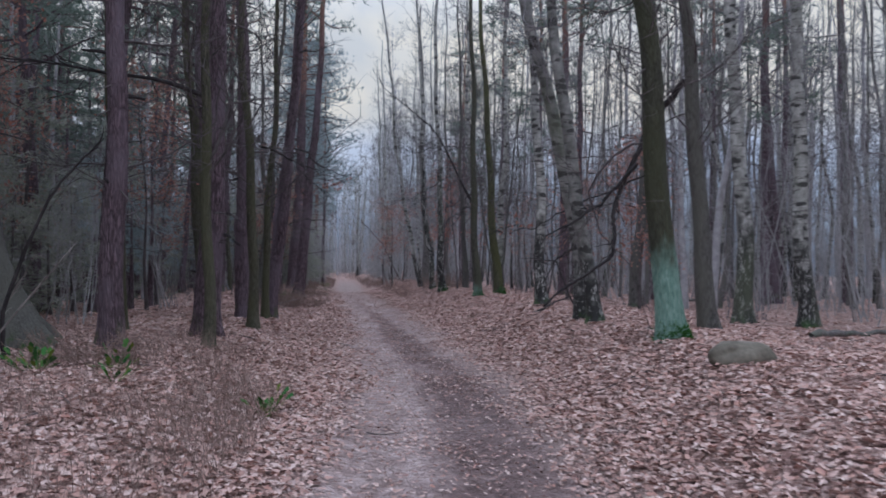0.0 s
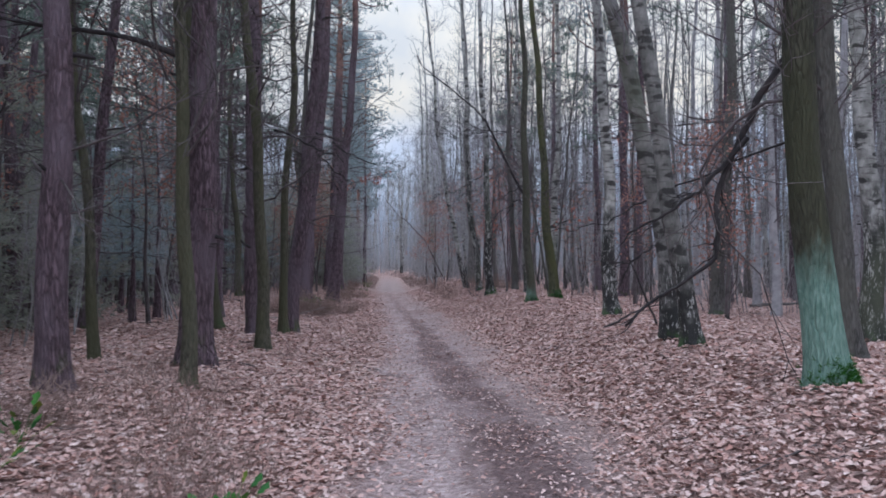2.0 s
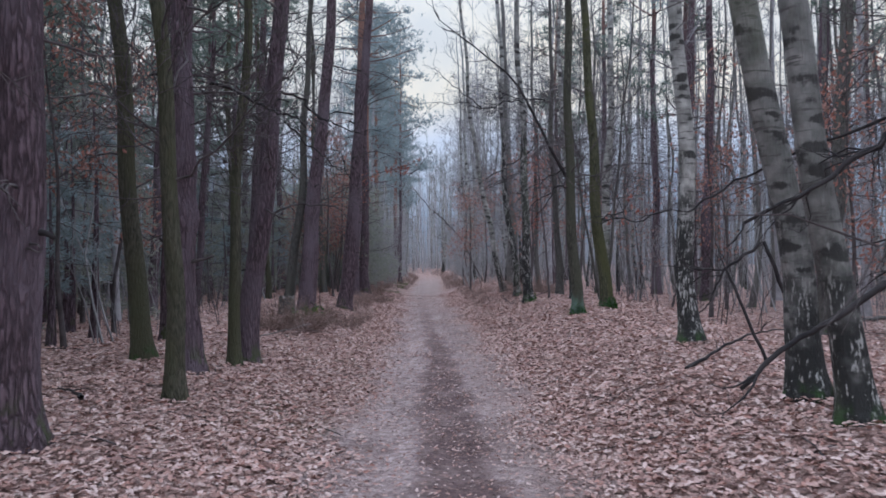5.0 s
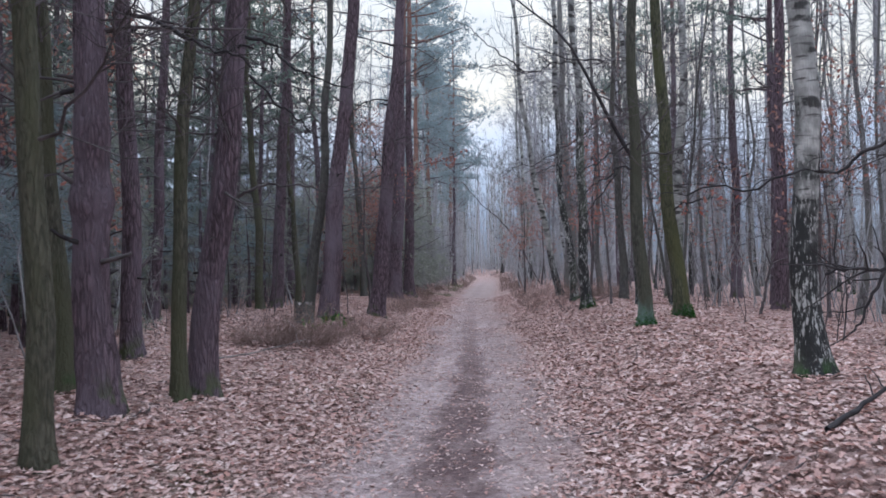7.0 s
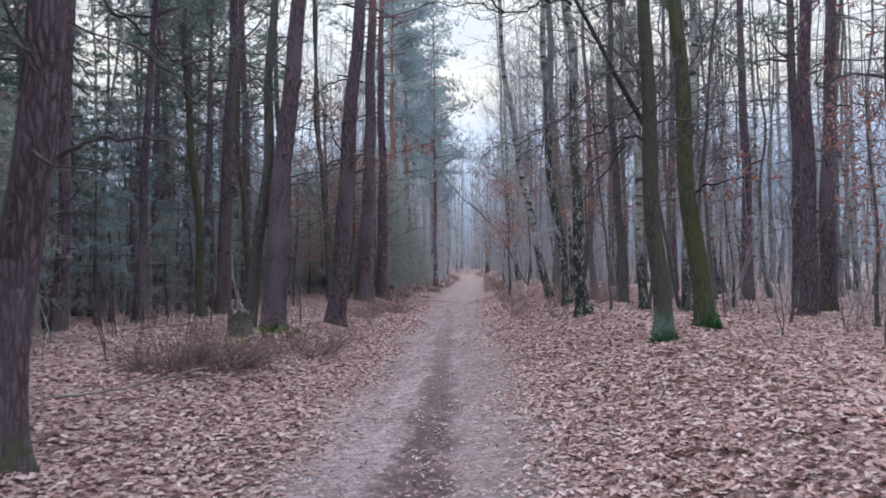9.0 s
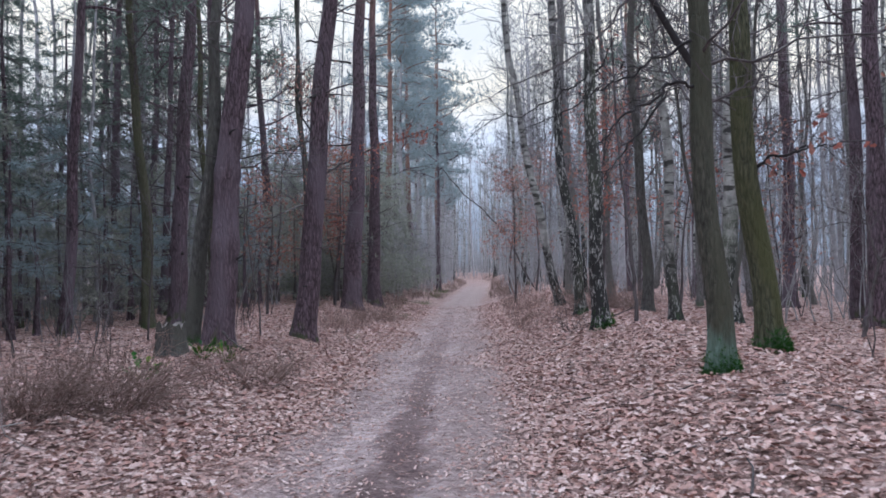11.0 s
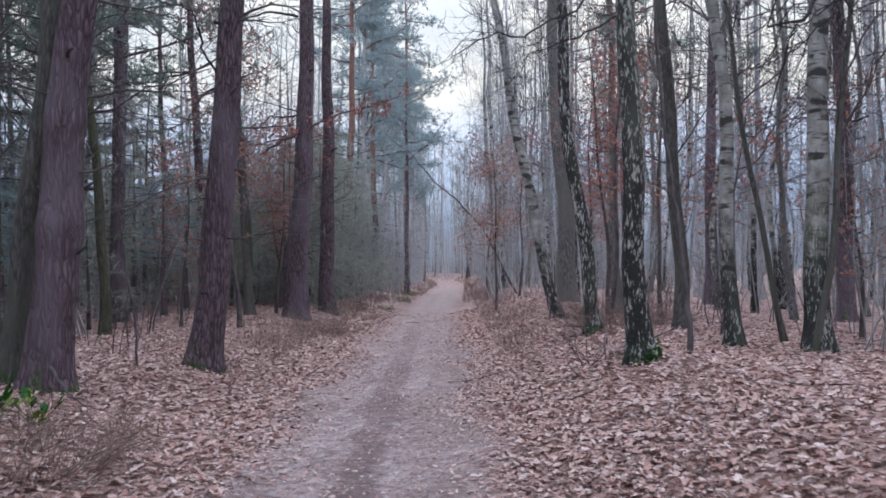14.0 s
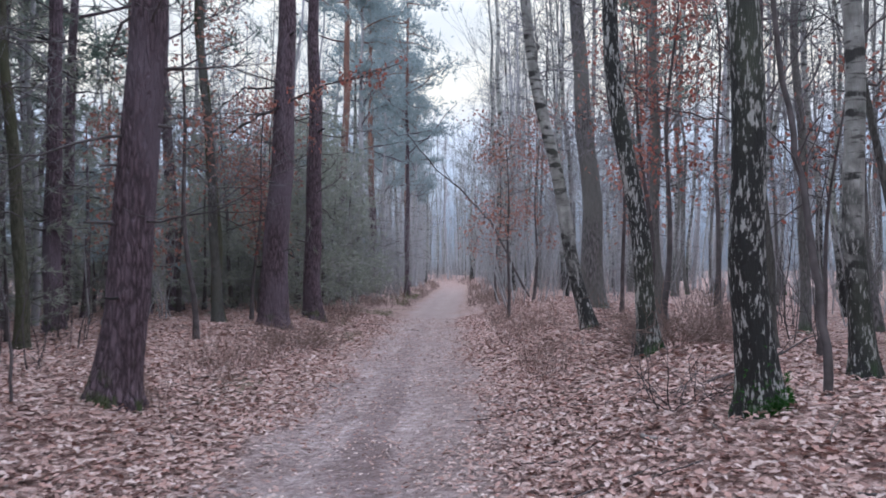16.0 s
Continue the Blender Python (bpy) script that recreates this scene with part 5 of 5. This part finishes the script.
def stump(x, y, r, tall):
    rng = np.random.default_rng(14)
    root = tagged(new("tree_stump"), "rotten dark tree stump with a broken pale rim", "stump")
    root.location = (x, y, land1(x, y) - 0.03)
    sides, rows = 26, 9
    s = Shape()
    th = np.arange(sides) * 2 * np.pi / sides
    rag = rng.uniform(0.80, 1.12, sides)
    for i in range(rows):
        f = i / (rows - 1)
        for j in range(sides):
            q = r * (1 + 0.35 * np.exp(-f * 5)) * (1 + 0.07 * np.sin(5 * th[j]) + rng.normal(0, 0.02))
            s.v.append((q * np.cos(th[j]), q * np.sin(th[j]), f * tall * (rag[j] if i > 4 else 1)))
    for i in range(rows - 1):
        for j in range(sides):
            k = (j + 1) % sides
            s.f.append((i * sides + j, i * sides + k, (i + 1) * sides + k, (i + 1) * sides + j))
    part("bark", s, DARK_OAK, root)
    t = Shape()
    for j in range(sides):
        t.v.append((0.97 * r * np.cos(th[j]), 0.97 * r * np.sin(th[j]), tall * rag[j] * 0.985))
    for j in range(sides):
        t.v.append((0.5 * r * np.cos(th[j]), 0.5 * r * np.sin(th[j]), tall * (0.72 + 0.08 * np.sin(3 * th[j]))))
    t.v.append((0, 0, tall * 0.6))
    for j in range(sides):
        k = (j + 1) % sides
        t.f += [(j, k, sides + k, sides + j), (sides + j, sides + k, 2 * sides)]
    part("broken_top", t, PALE_WOOD, root, "bleached splintered wood")
    return root


stump(-6.0, 27.3, 0.2, 0.46)


def loose_branch(name, pts, thick, mat, label, seed, twigs=10, reach=0.5):
    """A dead branch through given knots, with side twigs. Heights are above the ground under the first knot."""
    rng = np.random.default_rng(seed)
    o = Vector((pts[0][0], pts[0][1], land1(pts[0][0], pts[0][1])))
    knots = np.array([(p[0] - o.x, p[1] - o.y, p[2]) for p in pts], float)
    t = np.linspace(0, len(knots) - 1, 4 * len(knots))
    line = np.stack([np.interp(t, np.arange(len(knots)), knots[:, i]) for i in range(3)], -1) + rng.normal(0, thick * 0.35, (len(t), 3))
    root = tagged(new(name), label, "branch")
    root.location = o
    part("bough", Shape().tube(line, np.linspace(thick, thick * 0.3, len(t)), 8), mat, root)
    s = Shape()
    for _ in range(twigs):
        q = rng.integers(len(t) // 4, len(t))
        d = line[q] - line[q - 1]
        d = d / (np.linalg.norm(d) + 1e-6) + rng.normal(0, 0.6, 3)
        c, _ = wander(line[q], d / np.linalg.norm(d), reach * rng.uniform(0.4, 1.2), 4, rng, 0.22)
        if land1(c[-1][0] + o.x, c[-1][1] + o.y) - o.z > c[-1][2]:
            continue
        s.tube(c, np.linspace(thick * 0.3, 0.003, 5), 4)
    if s.v:
        part("twigwork", s, mat, root)
    return root


loose_branch("fallen_branch", ((-0.75, 29.7, 0.04), (-0.5, 29.35, 0.06), (-0.1, 28.95, 0.06), (0.35, 28.6, 0.05)), 0.018, PALE_WOOD, "pale fallen branch on the leaves", 93, 6, 0.35)
loose_branch("fallen_branch", ((-0.2, 30.6, 0.03), (0.3, 30.9, 0.15), (0.8, 31.3, 0.35)), 0.014, DARK_TWIG, "thin dark branch leaning by a birch", 94, 5, 0.3)
loose_branch("fallen_branch", ((-5.6, 28.1, 0.25), (-5.35, 27.9, 0.14), (-5.0, 27.6, 0.04)), 0.022, DARK_TWIG, "short dark branch leaning on a pine's foot", 95, 3, 0.3)
loose_branch("fallen_log", ((5.3, 12.0, 0.06), (6.1, 12.4, 0.08), (7.4, 12.7, 0.08)), 0.06, OAK, "grey fallen log lying in leaves", 96, 3, 0.4)
loose_branch("fallen_log", ((6.6, 24.4, 0.05), (7.7, 25.1, 0.07), (8.8, 25.3, 0.06)), 0.05, OAK, "grey fallen log lying in leaves", 97, 3, 0.4)
loose_branch("fallen_branch", ((1.75, 16.1, 0.03), (2.05, 16.45, 0.14), (2.5, 16.7, 0.34), (2.9, 16.9, 0.38)), 0.022, BLACK_WOOD, "dark crooked fallen branch on the leaves", 98, 7, 0.5)
loose_branch("dead_branch", ((3.1, 16.5, 0.0), (2.85, 16.45, 0.75), (2.6, 16.4, 1.35), (2.36, 16.4, 1.2), (2.18, 16.4, 1.05), (1.98, 16.4, 1.07), (1.81, 16.4, 1.03)), 0.026, BLACK_WOOD, "black crooked dead branch propped over the leaves", 106, 9, 0.5)
loose_branch("dead_branch", ((2.6, 16.3, 0.0), (2.3, 16.3, 0.75), (2.2, 16.4, 1.02), (2.09, 16.4, 0.8), (2.03, 16.4, 0.63), (1.93, 16.4, 0.54)), 0.018, BLACK_WOOD, "black crooked dead branch propped over the leaves", 107, 5, 0.4)
loose_branch("dead_branch", ((-4.82, 9.3, 0.0), (-4.82, 9.2, 0.5), (-4.46, 9.17, 1.5), (-4.16, 9.16, 2.0), (-3.77, 9.15, 2.4)), 0.030, BLACK_WOOD, "dark dead branch leaning up from the ground", 99, 6, 0.5)
loose_branch("dead_branch", ((-5.1, 9.2, 0.0), (-4.82, 9.15, 0.3), (-3.97, 9.1, 1.3)), 0.020, PALE_WOOD, "bleached dead branch leaning up from the ground", 100, 3, 0.3)
loose_branch("dead_branch", ((-5.2, 9.5, 0.0), (-4.9, 9.4, 0.55), (-4.5, 9.3, 1.15)), 0.016, PALE_WOOD, "bleached dead branch leaning up from the ground", 101, 3, 0.3)
loose_branch("fallen_branch", ((-4.9, 20.6, 0.03), (-4.3, 20.9, 0.10), (-3.7, 21.3, 0.25)), 0.016, PALE_WOOD, "thin pale branch fallen into a bramble", 102, 5, 0.4)
loose_branch("leaning_dead_tree", ((-2.4, 47.6, 0.0), (-3.4, 46.8, 2.1), (-4.2, 46.3, 3.0), (-4.9, 46.0, 3.6), (-5.6, 45.8, 4.5)), 0.032, DARK_TWIG, "bare dead stem leaning out over the lane", 103, 9, 0.9)
loose_branch("fallen_branch", ((-4.0, 14.6, 0.05), (-4.2, 14.9, 0.07), (-4.6, 15.2, 0.05)), 0.025, BLACK_WOOD, "dark broken branch by a pine", 105, 5, 0.4)


def crooked_sapling(pts, thick, label, seed, side=()):
    """A thin bent stem through given places, with forks and twigs."""
    rng = np.random.default_rng(seed)
    x, y = pts[0][0], pts[0][1]
    root = tagged(new("sapling"), label, "sapling", "bare saplings")
    root.location = (x, y, land1(x, y) - 0.03)
    fine = Shape()
    for k, (run, r) in enumerate([(pts, thick)] + [(q, thick * 0.6) for q in side]):
        knots = np.array(run, float) - np.array(root.location)
        t = np.linspace(0, len(knots) - 1, 5 * len(knots))
        line = np.stack([np.interp(t, np.arange(len(knots)), knots[:, i]) for i in range(3)], -1) + rng.normal(0, r * 0.25, (len(t), 3))
        part("stem" if k == 0 else "limb", Shape().tube(line, np.linspace(r, r * 0.3, len(t)), 7), DARK_TWIG, root)
        for _ in range(16):
            q = rng.integers(len(t) // 3, len(t))
            d = line[q] - line[q - 1]
            d = d / (np.linalg.norm(d) + 1e-6) + rng.normal(0, 0.7, 3)
            c, _ = wander(line[q], d / np.linalg.norm(d), rng.uniform(0.2, 0.7), 4, rng, 0.25, 0.02)
            fine.tube(c, np.linspace(0.007, 0.002, 5), 4, cap=False)
    part("twigwork", fine, DARK_TWIG, root)
    return root


crooked_sapling(((3.74, 29.5, 0.5), (3.81, 29.5, 0.87), (3.86, 29.5, 1.2), (3.96, 29.5, 1.6), (4.15, 29.5, 2.11), (4.45, 29.5, 2.52), (4.64, 29.5, 3.04)), 0.036, "thin dark crooked sapling with a forked top", 131, (((3.96, 29.5, 1.6), (3.84, 29.5, 2.0), (3.77, 29.5, 2.43), (3.7, 29.5, 2.9)), ((3.96, 29.5, 1.62), (4.3, 29.45, 1.75), (4.6, 29.4, 1.72))))
crooked_sapling(((0.53, 29.9, 0.6), (0.52, 30.0, 1.2), (0.45, 30.2, 2.1), (0.33, 30.4, 3.2), (0.24, 30.5, 4.6), (0.2, 30.5, 6.0)), 0.035, "thin dark bent young tree beside an old birch", 132)
crooked_sapling(((-5.94, 30.3, 0.35), (-5.97, 30.3, 1.0), (-6.1, 30.3, 1.6), (-6.2, 30.3, 2.4), (-6.15, 30.3, 3.2)), 0.016, "thin upright bare sapling by the pines", 133)
crooked_sapling(((-7.39, 29.05, 0.35), (-7.36, 29.05, 1.0), (-7.3, 29.05, 1.7), (-7.35, 29.05, 2.6)), 0.02, "thin dark bare sapling in the shade of pines", 134, (((-7.33, 29.05, 1.3), (-7.7, 29.05, 1.6), (-8.0, 29.0, 1.7)),))


def twig_bush(x, y, wide, tall, count, seed, mat, label):
    """A low tangled bush of arching twigs."""
    rng = np.random.default_rng(seed)
    s, fine = Shape(), Shape()
    for _ in range(count):
        a = rng.uniform(0, 6.28)
        d = wide * 0.45 * rng.random() ** 0.5
        up = rng.uniform(0.5, 1.6)
        b, _ = wander((d * np.cos(a), d * np.sin(a), -0.03), (np.cos(a) * 0.8, np.sin(a) * 0.8, up), tall * rng.uniform(0.8, 1.8), 6, rng, 0.22, -0.10)
        b[:, 2] = np.maximum(b[:, 2], -0.02)
        s.tube(b, np.linspace(0.005, 0.002, 7), 3, cap=False)
        for _ in range(4):
            c, _ = wander(b[rng.integers(2, 7)], rng.normal(0, 1, 3), 0.2, 2, rng, 0.3)
            fine.tube(c, (0.003, 0.0025, 0.0015), 3, cap=False)
    ob = tagged(new("bramble_bush"), label, "bush")
    part("cane", s, mat, ob)
    part("twigwork", fine, mat, ob)
    ob.location = (x, y, land1(x, y))
    return ob


twig_bush(-4.55, 23.7, 0.8, 0.5, 170, 61, DRY, "low tangled brown bramble bush beside the lane")
twig_bush(-4.95, 22.9, 0.8, 0.45, 200, 62, DRY, "low tangled brown bramble bush beside the lane")
twig_bush(-3.9, 9.2, 1.1, 0.35, 120, 63, DRY, "low dry twiggy bush at a pine's foot")
twig_bush(-5.9, 37.6, 1.0, 0.35, 120, 64, DRY, "low dry twiggy bush at a pine's foot")
twig_bush(-0.15, 33.3, 0.9, 0.5, 130, 65, DRY, "low dry twiggy bush between birches")
twig_bush(0.35, 34.4, 0.9, 0.5, 110, 66, DRY, "low dry twiggy bush between birches")
twig_bush(-4.4, 26.2, 1.2, 0.35, 120, 67, DRY, "low dry twiggy bush among fallen leaves")


twig_bush(-0.45, 30.05, 0.35, 0.35, 16, 68, DARK_TWIG, "few thin bare shoots by a fallen branch")


def green_plant(x, y, seed, count=26, size=0.11, mat=None):
    rng = np.random.default_rng(seed)
    root = tagged(new("green_plant"), "small fresh green leafy plant among dead leaves", "plant")
    root.location = (x, y, land1(x, y))
    stems, leaves = Shape(), Shape()
    for _ in range(count):
        a = rng.uniform(0, 6.28)
        b, _ = wander((0, 0, -0.02), (np.cos(a) * 0.9, np.sin(a) * 0.9, rng.uniform(0.5, 1.4)), rng.uniform(0.1, 0.3), 3, rng, 0.15)
        stems.tube(b, (0.003, 0.0025, 0.002, 0.0015), 3, cap=False)
        d = b[-1] - b[-2]
        d /= np.linalg.norm(d)
        w = np.cross(d, (0, 0, 1))
        leaves.leaf(b[-1], d, w / (np.linalg.norm(w) + 1e-6), size * rng.uniform(0.6, 1.2), rng.uniform(-0.3, 0.3))
    part("twigwork", stems, GREEN, root)
    part("foliage", leaves, GREEN, root, "", False)
    return root


for gx, gy, gs, gn in ((-3.92, 8.25, 71, 30), (-4.2, 8.5, 72, 20), (-3.35, 8.7, 73, 14), (-1.65, 7.96, 74, 16), (-5.30, 26.9, 75, 34), (-5.05, 27.1, 76, 22), (-3.1, 8.0, 77, 12), (-5.0, 24.9, 78, 18)):
    green_plant(gx, gy, gs, gn)


def dry_undergrowth():
    """Dead stalks and twiggy heath on the banks' edges."""
    rng = np.random.default_rng(81)
    s = Shape()
    for i in range(21000):
        k = i % 3 if i < 15000 else 3
        if k == 3:
            y, u = rng.uniform(52, 100), rng.choice([-1, 1]) * (1.05 + abs(rng.normal(0, 1.0)))
        elif k == 0:
            y, u = rng.uniform(4.5, 12.5), -1.6 - abs(rng.normal(0, 1.3))
        elif k == 1:
            y, u = rng.uniform(31, 56), -2.0 - abs(rng.normal(0, 0.7))
        else:
            y, u = rng.uniform(33, 58), 1.5 + abs(rng.normal(0, 0.7))
        x = u + lane(y)
        if noise.noise(Vector((x * 0.8, y * 0.8, 3))) < (-0.05 if k else 0.02 + 0.1 * rng.normal()):
            continue
        h = rng.uniform(0.1, 0.42) if k else rng.uniform(0.1, 0.4)
        z = land1(x, y)
        d = np.array([rng.normal(0, 0.4), rng.normal(0, 0.4), 1.0])
        p = np.array([x, y, z])
        q = p + d / np.linalg.norm(d) * h * 0.6
        e = q + (d + rng.normal(0, 0.4, 3)) * h * 0.4
        w = np.array([np.cos(i), np.sin(i), 0]) * (0.0025 if k < 3 else 0.007)
        b = len(s.v)
        s.v += [tuple(p - w), tuple(p + w), tuple(q + w * 0.7), tuple(q - w * 0.7), tuple(e)]
        s.f += [(b, b + 1, b + 2, b + 3), (b + 3, b + 2, b + 4)]
        for _ in range(2):
            c = q + rng.normal(0, 0.07, 3)
            b = len(s.v)
            s.v += [tuple(q - w * 0.6), tuple(q + w * 0.6), tuple(c)]
            s.f.append((b, b + 1, b + 2))
    tagged(new("dry_undergrowth", mesh_of("dry_undergrowth", s.v, s.f, DRY, False)), "dead brown stalks and heath along the banks", "undergrowth", kind="stuff")


dry_undergrowth()


def verge_grass():
    rng = np.random.default_rng(83)
    s = Shape()
    for i in range(3600):
        y = rng.uniform(38, 66)
        u = -1.35 - abs(rng.normal(0, 0.55))
        x = u + lane(y)
        if noise.noise(Vector((x * 0.7, y * 0.4, 9))) < -0.05:
            continue
        h = rng.uniform(0.06, 0.2)
        p = np.array([x, y, land1(x, y)])
        w = np.array([np.cos(i), np.sin(i), 0]) * 0.004
        e = p + np.array([rng.normal(0, 0.4), rng.normal(0, 0.4), 1.0]) * h
        b = len(s.v)
        s.v += [tuple(p - w), tuple(p + w), tuple(e)]
        s.f.append((b, b + 1, b + 2))
    tagged(new("grass", mesh_of("grass", s.v, s.f, GRASS, False)), "dull winter grass along the lane's verge", "grass", kind="stuff")


verge_grass()


def fallen_twigs():
    rng = np.random.default_rng(82)
    s = Shape()
    for _ in range(700):
        y = rng.uniform(4, 46)
        u = rng.uniform(-7.5, 7.5)
        if abs(u) < 1.25 and rng.random() < 0.95:
            continue
        x = u + lane(y)
        a, long = rng.uniform(0, 6.28), rng.uniform(0.12, 0.8)
        n = 5
        line, _ = wander((x, y, 0), (np.cos(a), np.sin(a), 0), long, n - 1, rng, 0.18)
        line[:, 2] = [land1(p[0], p[1]) + 0.03 for p in line]
        r = rng.uniform(0.003, 0.009)
        s.tube(line, np.linspace(r, r * 0.4, n), 4)
    tagged(new("fallen_twigs", mesh_of("fallen_twigs", s.v, s.f, DARK_TWIG)), "small broken twigs lying on the leaves", "twigs", kind="stuff")


fallen_twigs()
